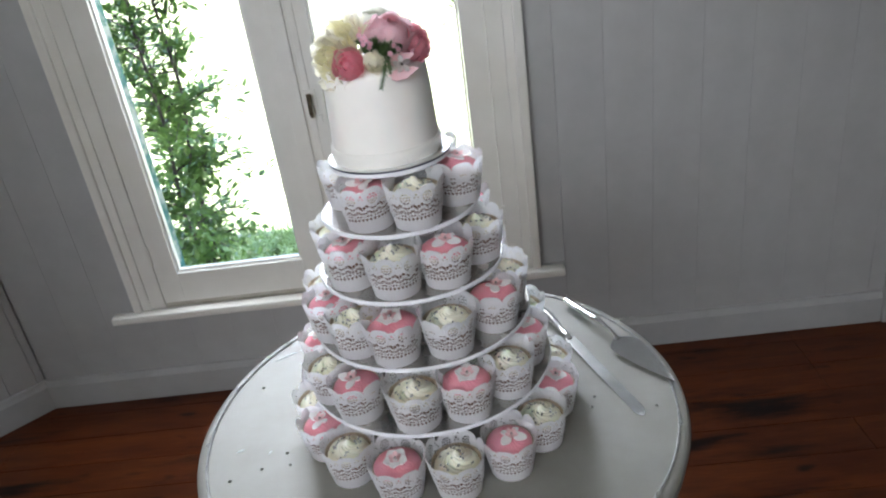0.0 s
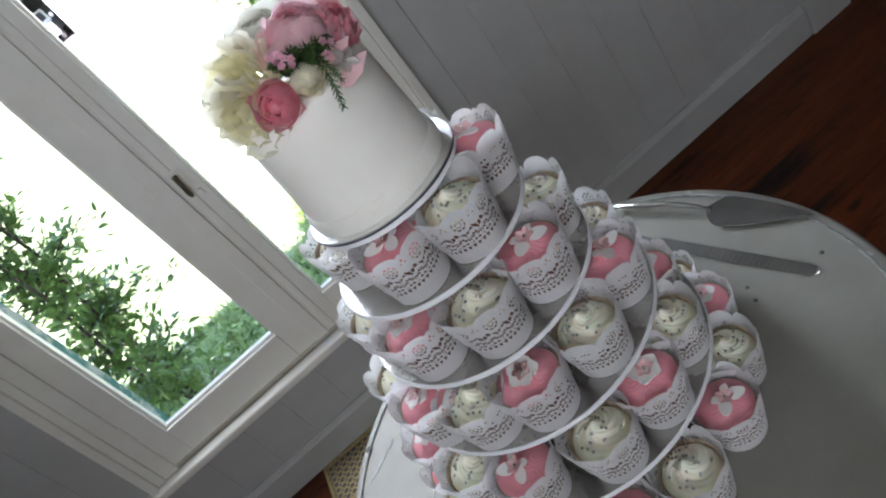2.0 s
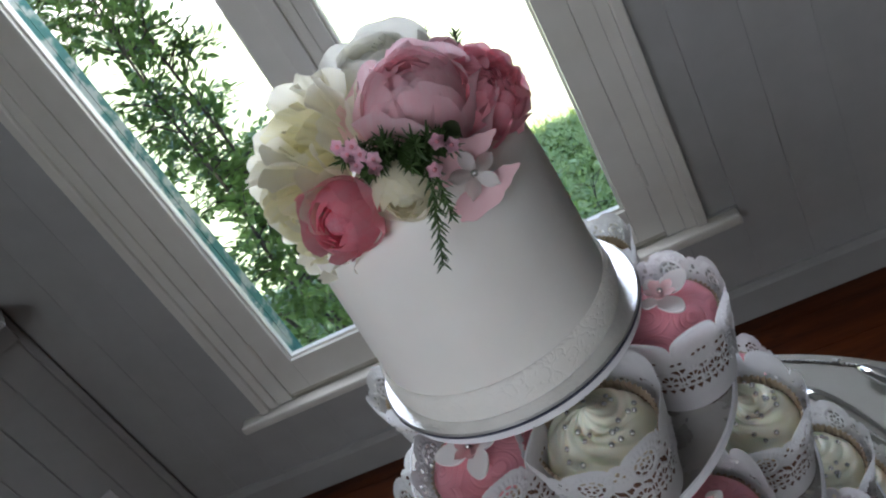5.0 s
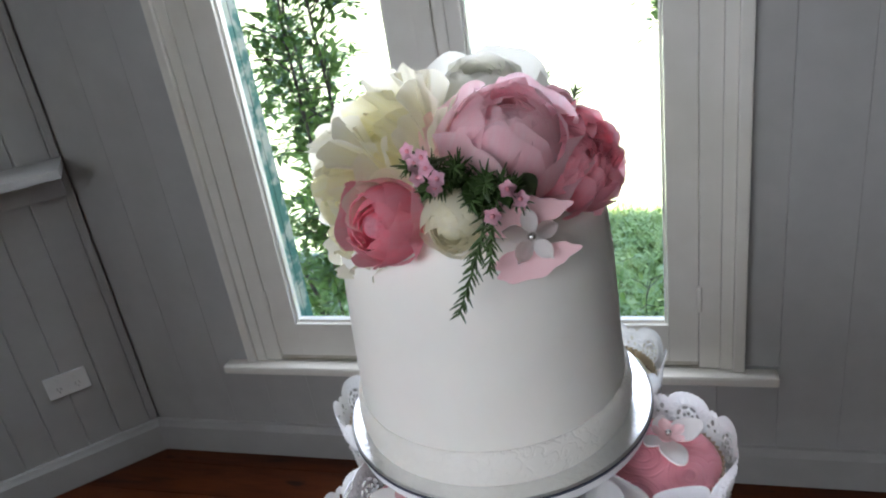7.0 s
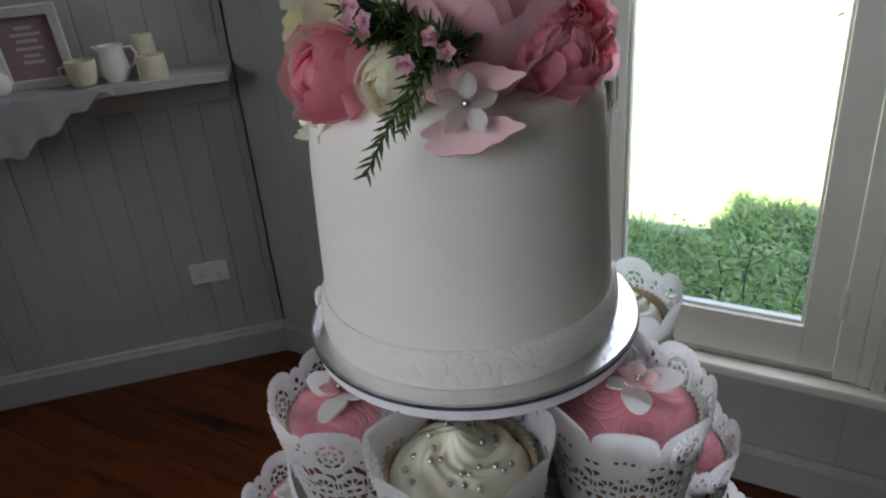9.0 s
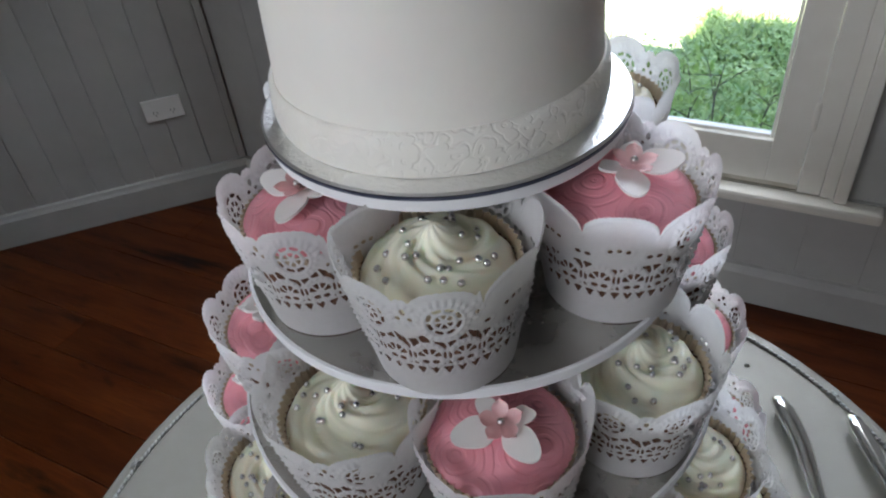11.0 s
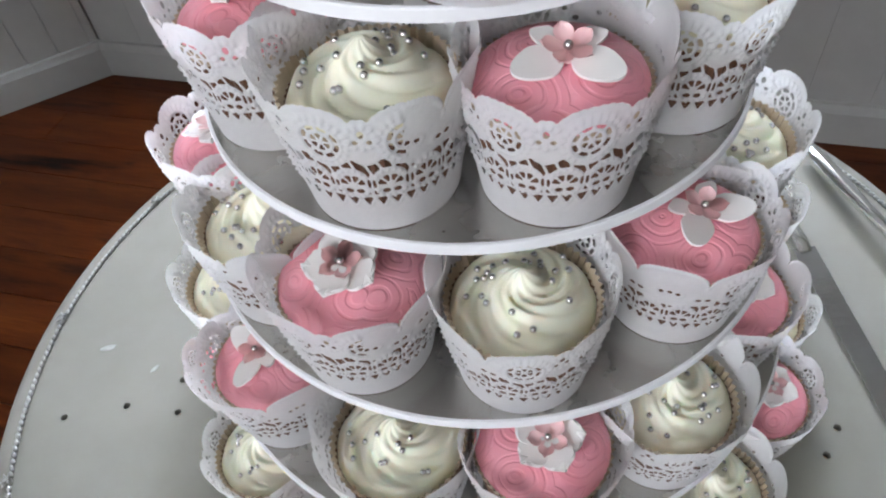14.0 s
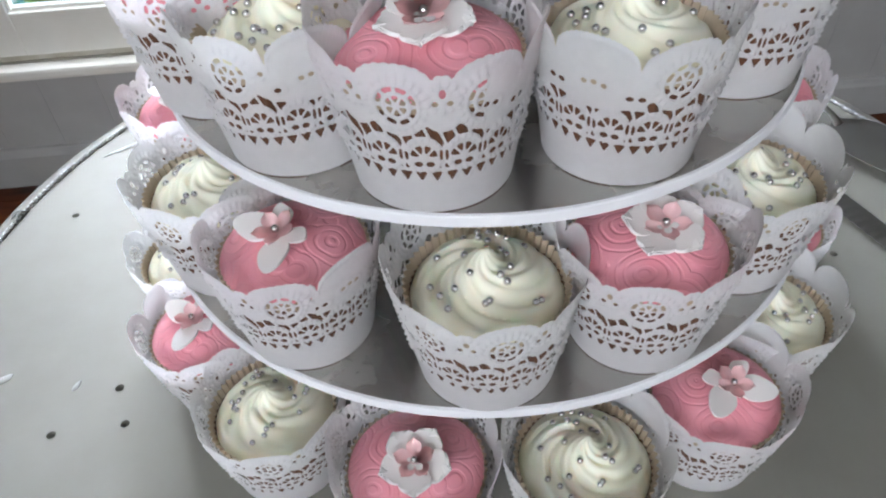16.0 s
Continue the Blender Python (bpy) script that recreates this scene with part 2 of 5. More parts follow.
def ring_pose(r, az, z, turn=0.0):
    a = radians(az)
    return pose(r * math.cos(a), r * math.sin(a), z, 0, 0, az + 90 + turn)


# ---- room ----
WY, WX = 1.528, -0.480            # window wall, middle of the window
H = 3.1
COR = Vector((-1.735, WY, 0))     # corner with the slanting chimney wall
SLANT = Vector((-1, -1, 0)).normalized()
SL = 2.6
END = COR + SLANT * SL


def wall_boards(parent, origin, along, length, width, z0, z1, gaps=(), seed=1, deep=0.003):
    """Upright tongue and groove boards on a wall; normal is to the left of 'along'."""
    rnd = random.Random(seed)
    normal = Vector((0, 0, 1)).cross(along)
    turn = math.degrees(math.atan2(along.y, along.x))
    cache = {}
    s = 0.0
    while s < length - 0.01:
        w = min(width, length - s)
        spans = [(z0, z1)]
        for a, b, c, d in gaps:
            if s + w > a + 0.001 and s < b - 0.001:
                spans = [q for q in ((z0, c), (d, z1)) if q[1] - q[0] > 0.02]
        for a, b in spans:
            key = (round(w, 4), round(a, 3), round(b, 3))
            if key not in cache:
                bm = bmesh.new()
                t = 0.012
                g = deep * 0.25
                ring = [(0, 0), (g, 0), (g, t - deep), (g + deep, t), (w - g - deep, t), (w - g, t - deep), (w - g, 0), (w, 0)]
                lo = [bm.verts.new((x, y, a)) for x, y in ring]
                hi = [bm.verts.new((x, y, b)) for x, y in ring]
                for i in range(len(ring) - 1):
                    bm.faces.new((lo[i + 1], lo[i], hi[i], hi[i + 1]))
                bm.faces.new(lo)
                bm.faces.new(hi[::-1])
                cache[key] = mesh_of(bm, "board")
            p = origin + along * s
            part("board", cache[key], M_wall, parent, m=pose(p.x, p.y, rnd.uniform(-0.0005, 0.0005), 0, 0, turn))
        s += w


def skirting(name, origin, along, length, m_=M_wall):
    bm = bmesh.new()
    prof = [(0.0, 0.0), (0.022, 0.0), (0.022, 0.105), (0.016, 0.115), (0.012, 0.128), (0.0, 0.13)]
    a = [bm.verts.new((0, y, z)) for y, z in prof]
    b = [bm.verts.new((length, y, z)) for y, z in prof]
    for i in range(len(prof)):
        j = (i + 1) % len(prof)
        bm.faces.new((a[i], b[i], b[j], a[j]))
    bm.faces.new(a[::-1])
    bm.faces.new(b)
    ob = part(name, bm, m_, m=Matrix.Translation(origin) @ Matrix.Rotation(math.atan2(along.y, along.x), 4, "Z"))
    return tagged(ob, "grey-white painted timber skirting board", "baseboard", kind="structure")


# window wall: runs from the right end to the corner, its face looks towards -y
RX = 3.0
wn = bmesh.new()
WT = 0.14
ax0, ax1, az0, az1 = WX - 0.717, WX + 0.717, 0.40, 2.58
box(wn, COR.x - 0.15, ax0, WY + 0.012, WY + WT, -0.95, H)
box(wn, ax1, RX + 0.15, WY + 0.012, WY + WT, -0.95, H)
box(wn, ax0, ax1, WY + 0.012, WY + WT, -0.95, az0)
box(wn, ax0, ax1, WY + 0.012, WY + WT, az1, H)
wall_north = tagged(part("wall_north", wn, M_wall), "grey-white painted timber board wall with a window", "wall", kind="structure")
wall_boards(wall_north, Vector((RX, WY + 0.012, 0)), Vector((-1, 0, 0)), RX - COR.x, 0.163, 0.0, H,
            gaps=((RX - ax1, RX - ax0, az0, az1),), seed=2, deep=0.0011)

nrm = Vector((0, 0, 1)).cross(SLANT)
slant_turn = math.degrees(math.atan2(SLANT.y, SLANT.x))
wall_nw = tagged(part("wall_northwest", boxed(0, SL, -0.16, -0.0125, 0, H), M_wall, m=pose(COR.x, COR.y, 0, 0, 0, slant_turn)),
                 "grey painted timber chimney wall set across the corner", "wall", kind="structure")
wall_boards(wall_nw, Vector((0.029, -0.012, 0)), Vector((1, 0, 0)), SL - 0.029, 0.106, 0.0, H, seed=3)
wall_boards(wall_nw, Vector((0, -0.012, 0)), Vector((1, 0, 0)), 0.029, 0.029, 0.0, H, seed=4)

BACK = -3.0
# Unseen walls that close the room; their tone sets the bounce light.
for nm, b in (("wall_west", (END.x - 0.15, END.x, BACK, END.y, 0, H)),
              ("wall_south", (END.x, RX, BACK - 0.15, BACK, 0, H)), ("wall_east", (RX, RX + 0.15, BACK, WY, 0, H))):
    tagged(part(nm, boxed(*b), M_back), "plain pale unseen wall closing the room", "wall", kind="structure")
tagged(part("ceiling", boxed(END.x - 0.2, RX + 0.2, BACK - 0.2, WY + 0.8, H, H + 0.12), M_ceiling), "white painted ceiling", "ceiling", kind="structure")
# Unseen roof edges, placed so that their shadow steps across the lawn.
tagged(part("roof", boxed(END.x - 3, 0.71, BACK - 2, WY + 0.30, H + 0.3, H + 0.42), M_ceiling), "pale roof over the house", "roof", kind="structure")
tagged(part("shadow_roof", boxed(0.714, RX + 4, BACK - 2, WY + 1.10, H + 0.3, H + 0.42), M_ceiling), "unseen roof edge set further out to step the lawn's shadow", "roof", kind="structure")

skirting("baseboard_north", Vector((1.585, WY, 0)), Vector((-1, 0, 0)), 1.585 - COR.x)
skirting("baseboard_northwest", COR, SLANT, SL)
skirting("baseboard_east", Vector((RX, WY, 0)), Vector((-1, 0, 0)), RX - 1.78)

# door casing on the window wall
casing = bmesh.new()
box(casing, 1.588, 1.768, WY - 0.034, WY - 0.001, 0.0, 2.25, 0.004)
tagged(part("door_casing", casing, M_wall), "grey-white painted timber post casing", "trim", kind="structure")

# floor
floor = tagged(part("floor", boxed(END.x - 0.2, RX + 0.2, BACK - 0.2, WY + 0.14, -0.12, -0.022), M_floor), "dark polished red-brown timber floorboards", "floor", kind="structure")


def floor_planks():
    rnd = random.Random(7)
    y = BACK
    meshes = {}
    while y < WY:
        x = END.x + 0.002
        first = True
        while x < RX - 0.05:
            ln = rnd.choice((1.2, 1.8, 2.4)) if first else rnd.choice((2.4, 3.0, 3.6))
            first = False
            ln = round(min(ln, RX - 0.002 - x), 3)
            if ln not in meshes:
                meshes[ln] = mesh_of(boxed(0.001, ln - 0.001, 0.0008, 0.1472, -0.02, 0.0, 0.0012), "plank")
            part("plank", meshes[ln], M_floor, floor, m=pose(x, y, rnd.uniform(-0.0006, 0)))
            x += ln
        y += 0.148


# ---- window ----
win = thing("window_1", "open-air view through a white painted timber casement window", "window", pose(WX, WY, 0), kind="structure")


def casement(sx):
    """One sash: stiles, rails, beads, pane; sx -1 or 1."""
    y0, y1 = -0.004, 0.038
    outer, inner, gi, go, zb = 0.660, 0.008, 0.101, 0.580, 0.541
    sash = part("sash", boxed(*sorted((sx * go, sx * outer)), y0, y1, 0.421, 2.555, 0.003), M_trim, win, "white painted casement sash with one tall pane")

    def bar(name, a, b, z0, z1, ya=y0, yb=y1, bev=0.003, material=M_trim):
        xs = sorted((sx * a, sx * b))
        return part(name, boxed(xs[0], xs[1], ya, yb, z0, z1, bev), material, sash)
    bar("stile", inner, gi, 0.421, 2.555)
    bar("bottom_rail", gi + 0.0005, go - 0.0005, 0.421, zb)
    bar("top_rail", gi + 0.0005, go - 0.0005, 2.44, 2.555)
    for a, b, z0, z1 in ((gi + 0.001, gi + 0.009, zb + 0.001, 2.439), (go - 0.009, go - 0.001, zb + 0.001, 2.439),
                         (gi + 0.010, go - 0.010, zb + 0.001, zb + 0.010), (gi + 0.010, go - 0.010, 2.43, 2.439)):
        bar("glazing_bead", a, b, z0, z1, y0 + 0.012, y1 - 0.006, 0.002)
    pane = bar("pane", gi + 0.004, go - 0.004, zb + 0.003, 2.437, 0.022, 0.025, 0, M_glass)
    pane.visible_shadow = False
    for z in (0.625, 1.9):
        part("hinge", lathe([(0, -0.036), (0.007, -0.036), (0.008, -0.001), (0.007, 0.0), (0.008, 0.001), (0.007, 0.036), (0.004, 0.040), (0, 0.041)], 12), M_trim, sash, m=pose(sx * 0.6615, -0.008, z))
    part("plug", lathe([(0, -0.001), (0.009, -0.001), (0.009, 0.001), (0, 0.0014)], 14), M_trim, sash, m=pose(sx * 0.33, y0, 0.475, 90))
    return sash


def window_parts():
    for sx in (-1, 1):
        xs = sorted((sx * 0.7485, sx * 0.717))
        part("architrave", boxed(xs[0], xs[1], -0.016, -0.001, 0.405, 2.64, 0.003), M_trim, win)
        xs = sorted((sx * 0.780, sx * 0.749))
        part("architrave_bead", boxed(xs[0], xs[1], -0.030, -0.001, 0.405, 2.64, 0.005), M_trim, win)
        xs = sorted((sx * 0.7165, sx * 0.6615))
        part("jamb", boxed(xs[0], xs[1], -0.009, 0.09, 0.405, 2.56, 0.003), M_trim, win)
    part("head_architrave", boxed(-0.79, 0.79, -0.024, -0.001, 2.642, 2.74, 0.003), M_trim, win)
    part("head_jamb", boxed(-0.717, 0.717, -0.009, 0.09, 2.562, 2.64, 0.003), M_trim, win)
    part("sill", boxed(-0.867, 0.867, -0.052, -0.001, 0.370, 0.402, 0.009), M_trim, win)
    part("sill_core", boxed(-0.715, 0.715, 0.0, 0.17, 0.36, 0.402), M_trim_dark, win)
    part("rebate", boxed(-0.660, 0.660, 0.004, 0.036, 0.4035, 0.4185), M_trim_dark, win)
    for sx in (-1, 1):
        casement(sx)
    part("astragal", boxed(-0.022, 0.028, -0.018, -0.0045, 0.424, 2.55, 0.004), M_trim, win)
    part("astragal_bead", boxed(0.040, 0.062, -0.012, -0.0045, 0.424, 2.55, 0.004), M_trim, win)
    h = bmesh.new()
    tube([(0.054, -0.020, 1.075), (0.056, -0.034, 1.09), (0.058, -0.038, 1.12), (0.060, -0.036, 1.155)], [0.006, 0.008, 0.007, 0.009], 8, h)
    part("latch_handle", h, surface("aged_brass", (0.10, 0.08, 0.05), (0.22, 0.18, 0.12), 0.45, 0.7, scale=80), win, smooth=True)
    part("latch_plate", boxed(0.036, 0.078, -0.017, -0.0125, 1.10, 1.165, 0.002), M_trim, win)
    part("latch_keeper", boxed(0.074, 0.086, -0.017, -0.0045, 1.05, 1.075, 0.002), M_trim, win)


window_parts()

# ---- outside ----
GZ = -0.9
tagged(part("ground", boxed(-300, 300, -300, 600, GZ - 0.2, GZ), M_lawn), "green lawn, shaded near the house and sunlit beyond", "ground", kind="structure")

M_leaf = surface("shrub_leaf", (0.08, 0.15, 0.035), (0.28, 0.42, 0.13), 0.24, scale=2.5, low=0.3, high=0.7, trans=0.3)
M_leaf_b = surface("bright_leaf", (0.15, 0.26, 0.06), (0.44, 0.56, 0.22), 0.4, scale=3.0, low=0.3, high=0.7, trans=0.35)
M_bark = surface("bark", (0.05, 0.04, 0.03), (0.16, 0.13, 0.10), 0.9, scale=30, bump=0.6)


def leaf(bm, p, d, up, ln, w):
    side = d.cross(up)
    if side.length < 1e-4:
        side = Vector((1, 0, 0))
    side.normalize()
    nn = side.cross(d).normalized()
    a = bm.verts.new(p)
    l1 = bm.verts.new(p + d * ln * 0.35 + side * w * 0.5 + nn * ln * 0.05)
    l2 = bm.verts.new(p + d * ln * 0.7 + side * w * 0.36)
    tip = bm.verts.new(p + d * ln - nn * ln * 0.10)
    r2 = bm.verts.new(p + d * ln * 0.7 - side * w * 0.36)
    r1 = bm.verts.new(p + d * ln * 0.35 - side * w * 0.5 + nn * ln * 0.05)
    mid = bm.verts.new(p + d * ln * 0.5 - nn * ln * 0.03)
    for q in ((a, l1, mid), (l1, l2, mid), (l2, tip, mid), (tip, r2, mid), (r2, r1, mid), (r1, a, mid)):
        bm.faces.new(q)


def shrub(name, label, stems, leaf_len, per_tip, material, seed, twig=0.10, thick=0.014):
    """A shrub or tree: bent stems that fork into twigs with small leaves."""
    rnd = random.Random(seed)
    t = thing(name, label, "tree" if "tree" in name else "shrub")
    wood, lv = bmesh.new(), bmesh.new()
    for foot, top, spread, forks in stems:
        foot, top = Vector(foot), Vector(top)
        pts = []
        for k in range(8):
            f = k / 7
            pts.append(foot.lerp(top, f) + Vector((rnd.uniform(-1, 1), rnd.uniform(-1, 1), 0)) * spread * 0.12 * math.sin(math.pi * f))
        tube(pts, [thick * (1 - 0.75 * k / 7) for k in range(8)], 6, wood)
        for _ in range(forks):
            f = rnd.uniform(0.12, 1.0)
            k = min(6, int(f * 7))
            base = pts[k].lerp(pts[k + 1], f * 7 - k)
            d = Vector((rnd.uniform(-1, 1), rnd.uniform(-1, 1), rnd.uniform(-0.1, 0.9))).normalized()
            ln = spread * rnd.uniform(0.35, 1.0)
            tw = [base, base + d * ln * 0.5 + Vector((0, 0, rnd.uniform(-0.02, 0.05))), base + d * ln + Vector((0, 0, -0.1 * ln))]
            tube(tw, [thick * 0.32, thick * 0.22, thick * 0.1], 4, wood)
            for _ in range(per_tip):
                g = rnd.uniform(0.15, 1.0)
                p = tw[0].lerp(tw[1], g * 2) if g < 0.5 else tw[1].lerp(tw[2], g * 2 - 1)
                p = p + Vector((rnd.gauss(0, 1), rnd.gauss(0, 1), rnd.gauss(0, 1))) * twig * 0.3
                dd = (d + Vector((rnd.uniform(-1, 1), rnd.uniform(-1, 1), rnd.uniform(-0.8, 0.6)))).normalized()
                sz = leaf_len * rnd.uniform(0.6, 1.25)
                leaf(lv, p, dd, Vector((rnd.uniform(-0.4, 0.4), rnd.uniform(-0.4, 0.4), 1)), sz, sz * 0.5)
    part("trunk", wood, M_bark, t, "grey-brown thin stems", True)
    tagged(part("crown", lv, material, t, "small glossy green leaves"), kind="stuff")
    return t


shrub("tall_shrub", "tall open green shrub beside the window", [((-1.40, 2.55, GZ), (-1.14, 2.5, 2.4), 0.34, 60), ((-1.32, 2.6, GZ), (-1.50, 2.8, 2.3), 0.45, 60), ((-1.36, 2.5, GZ), (-1.30, 2.4, 2.2), 0.36, 60),
                                       ((-1.55, 2.7, GZ), (-1.9, 2.8, 2.2), 0.5, 46)], 0.056, 34, M_leaf, 11)
shrub("low_shrub", "small leafy green shrub low in the grass", [((-0.22, 2.75, GZ), (-0.16, 2.7, 0.18), 0.26, 24), ((-0.2, 2.78, GZ), (-0.3, 2.75, 0.1), 0.24, 18), ((-0.1, 2.8, GZ), (0.05, 2.75, 0.05), 0.24, 18)], 0.05, 12, M_leaf_b, 12, thick=0.008)
shrub("low_shrub", "small leafy green shrub at the foot of the wall", [((-1.25, 2.4, GZ), (-1.18, 2.35, 0.15), 0.25, 22), ((-1.3, 2.45, GZ), (-1.35, 2.4, 0.2), 0.25, 22)], 0.045, 16, M_leaf_b, 13, thick=0.008)
shrub("garden_tree", "leafy green tree with low hanging branches", [((1.2, 2.85, GZ), (0.75, 2.8, 2.7), 0.5, 50), ((0.8, 2.85, 1.0), (0.20, 2.75, 2.3), 0.24, 110), ((0.45, 2.85, 1.5), (0.15, 2.72, 1.80), 0.20, 120), ((0.42, 2.85, 1.3), (0.14, 2.74, 1.50), 0.17, 120), ((0.42, 2.85, 1.15), (0.16, 2.75, 1.22), 0.14, 110)], 0.042, 36, M_leaf_b, 14, thick=0.03)


def grass():
    rnd = random.Random(21)
    bm = bmesh.new()
    for _ in range(11000):
        x, y = rnd.uniform(-2.6, 1.6), WY + 0.25 + 3.95 * rnd.random() ** 1.2
        # Blades end at the shadow's edge, so the sunlit lawn beyond stays washed out.
        if y > 4.85 and x < -0.66:
            continue
        lush = 0.5 + 0.5 * noise.noise(Vector((x * 1.7, y * 1.7, 3.0)))
        for _ in range(3):
            a, h = rnd.uniform(0, 6.283), rnd.uniform(0.08, 0.22) * (0.6 + lush)
            d = Vector((math.cos(a), math.sin(a), 0))
            w = d.cross(Vector((0, 0, 1))) * rnd.uniform(0.005, 0.011)
            p = Vector((x + rnd.gauss(0, 0.02), y + rnd.gauss(0, 0.02), GZ))
            v = [bm.verts.new(q) for q in (p - w, p + w, p + d * h * 0.22 + Vector((0, 0, h * 0.6)) + w * 0.8, p + d * h * 0.22 + Vector((0, 0, h * 0.6)) - w * 0.8, p + d * h * 0.7 + Vector((0, 0, h)))]
            bm.faces.new((v[0], v[1], v[2], v[3]))
            bm.faces.new((v[3], v[2], v[4]))
    tagged(part("grass", bm, M_grass), "long green grass blades by the house", "grass", kind="stuff")



def ground_cover():
    """Low leafy weeds that fill the shade by the house."""
    rnd = random.Random(22)
    bm = bmesh.new()
    for _ in range(7200):
        x, y = rnd.uniform(-1.9, 1.3), 2.1 + 3.4 * rnd.random()
        if (y > 4.8 and x < -0.66) or noise.noise(Vector((x * 1.3, y * 1.3, 8.0))) < -0.28:
            continue
        h = rnd.uniform(0.10, 0.26) * (1 + 0.5 * noise.noise(Vector((x * 2.1, y * 2.1, 1.0))))
        for _ in range(5):
            a = rnd.uniform(0, 6.283)
            d = Vector((math.cos(a), math.sin(a), rnd.uniform(-0.3, 0.6))).normalized()
            sz = rnd.uniform(0.022, 0.042)
            leaf(bm, Vector((x + rnd.gauss(0, 0.03), y + rnd.gauss(0, 0.03), GZ + h * rnd.uniform(0.5, 1.0))), d, Vector((rnd.uniform(-0.5, 0.5), rnd.uniform(-0.5, 0.5), 1)), sz, sz * 0.62)
    tagged(part("ground_cover", bm, M_leaf_b), "low leafy green weeds among the grass", "plants", kind="stuff")


grass()
ground_cover()

# open shutter fixed to the outer wall beside the window
sh = thing("window_shutter", "open timber shutter in flaking teal paint", "shutter", pose(WX - 0.665, WY + 0.15, 0, 0, 0, 84))
for a, b in ((0.0, 0.041), (0.043, 0.084)):
    part("shutter_board", boxed(a, b, -0.012, 0.012, 0.42, 2.55, 0.002), M_teal, sh)
part("shutter_batten", boxed(0.002, 0.082, 0.0125, 0.03, 1.9, 2.0, 0.002), M_teal, sh)

M_house = surface("pale_weatherboard", (0.72, 0.70, 0.66), (0.80, 0.78, 0.75), 0.6, scale=4)
# Dark tone that paints in the shade of interiors, lifted for glare.
M_dark = surface("shaded_interior", (0.07, 0.065, 0.075), (0.13, 0.12, 0.13), 0.5, scale=3)
M_roof = surface("pale_metal_roof", (0.45, 0.44, 0.44), (0.55, 0.53, 0.53), 0.4, 0.3, scale=4)


def house():
    """Weatherboard house on the far side of the lawn, with an open carport under its left end."""
    y0 = 42.0
    h = thing("house", "pale weatherboard house with an open carport across the lawn", "house", pose(0, y0, 0))
    cx0, cx1, ctop = -9.2, -6.15, 2.10
    w = bmesh.new()
    box(w, -18, cx0, 0, 9, GZ, 5.6)
    box(w, cx1, 9, 0, 9, GZ, 5.6)
    box(w, cx0, cx1, 0, 9, ctop, 5.6)
    box(w, cx0, cx1, 7, 9, GZ, ctop)
    part("wall", w, M_house, h)
    part("roof", boxed(-18.8, 9.8, -0.9, 9.9, 5.62, 5.85), M_roof, h)
    lining = bmesh.new()
    box(lining, cx0 + 0.004, cx0 + 0.10, 0.4, 6.9, GZ, ctop - 0.1)
    box(lining, cx1 - 0.10, cx1 - 0.004, 0.4, 6.9, GZ, ctop - 0.1)
    box(lining, cx0 + 0.11, cx1 - 0.11, 6.8, 6.9, GZ, ctop - 0.1)
    box(lining, cx0 + 0.004, cx1 - 0.004, 0.4, 6.9, ctop - 0.095, ctop - 0.005)
    part("carport_lining", lining, M_dark, h, "carport lining with the shade put into its colour")
    part("carport_slab", boxed(cx0 - 0.5, cx1 + 0.5, -2.5, 6.8, GZ + 0.005, -0.62), M_roof, h, "pale concrete slab")
    part("carport_beam", boxed(cx0 - 0.1, cx1 + 0.1, -0.12, -0.034, ctop, ctop + 0.28), M_house, h)
    for k in range(24):
        z = GZ + 0.27 * k
        for x0, x1 in ((-18, cx0), (cx1, 9)) if z < ctop else ((-18, 9),):
            part("weatherboard", boxed(x0, x1, -0.03, -0.002, z, z + 0.255, 0.004), M_house, h)
    # The pale pane ending at -4.95 stands for a shaded piece of wall.
    for x0, x1, z0, z1 in ((-4.45, -3.80, 1.15, 2.30), (-5.75, -4.95, 1.05, 2.35), (-1.95, -0.85, 1.20, 2.25), (-1.20, -0.45, -0.50, 0.45), (-12.6, -11.2, 1.1, 2.4), (3.0, 4.4, 1.1, 2.4)):
        wd = part("window", boxed(x0, x1, -0.05, -0.032, z0, z1), M_pinkish_grey if x1 in (-4.95, -0.85, -0.45) else M_dark, h, "white-framed window, one of them standing for shaded wall")
        for q in ((x0 - 0.07, x0, z0 - 0.07, z1 + 0.07), (x1, x1 + 0.07, z0 - 0.07, z1 + 0.07), (x0, x1, z1, z1 + 0.07), (x0, x1, z0 - 0.07, z0), ((x0 + x1) / 2 - 0.03, (x0 + x1) / 2 + 0.03, z0, z1)):
            part("frame", boxed(q[0], q[1], -0.08, -0.051, q[2], q[3]), M_house, wd)
    aw = bmesh.new()
    v = [aw.verts.new(q) for q in ((-4.4, -0.05, 0.30), (-3.2, -0.05, 0.30), (-3.1, -0.9, 0.0), (-4.5, -0.9, 0.0), (-4.4, -0.05, 0.24), (-3.2, -0.05, 0.24), (-3.1, -0.9, -0.06), (-4.5, -0.9, -0.06))]
    for q in ((0, 1, 2, 3), (7, 6, 5, 4), (0, 3, 7, 4), (1, 5, 6, 2), (3, 2, 6, 7), (0, 4, 5, 1)):
        aw.faces.new([v[i] for i in q])
    part("awning", aw, M_roof, h)


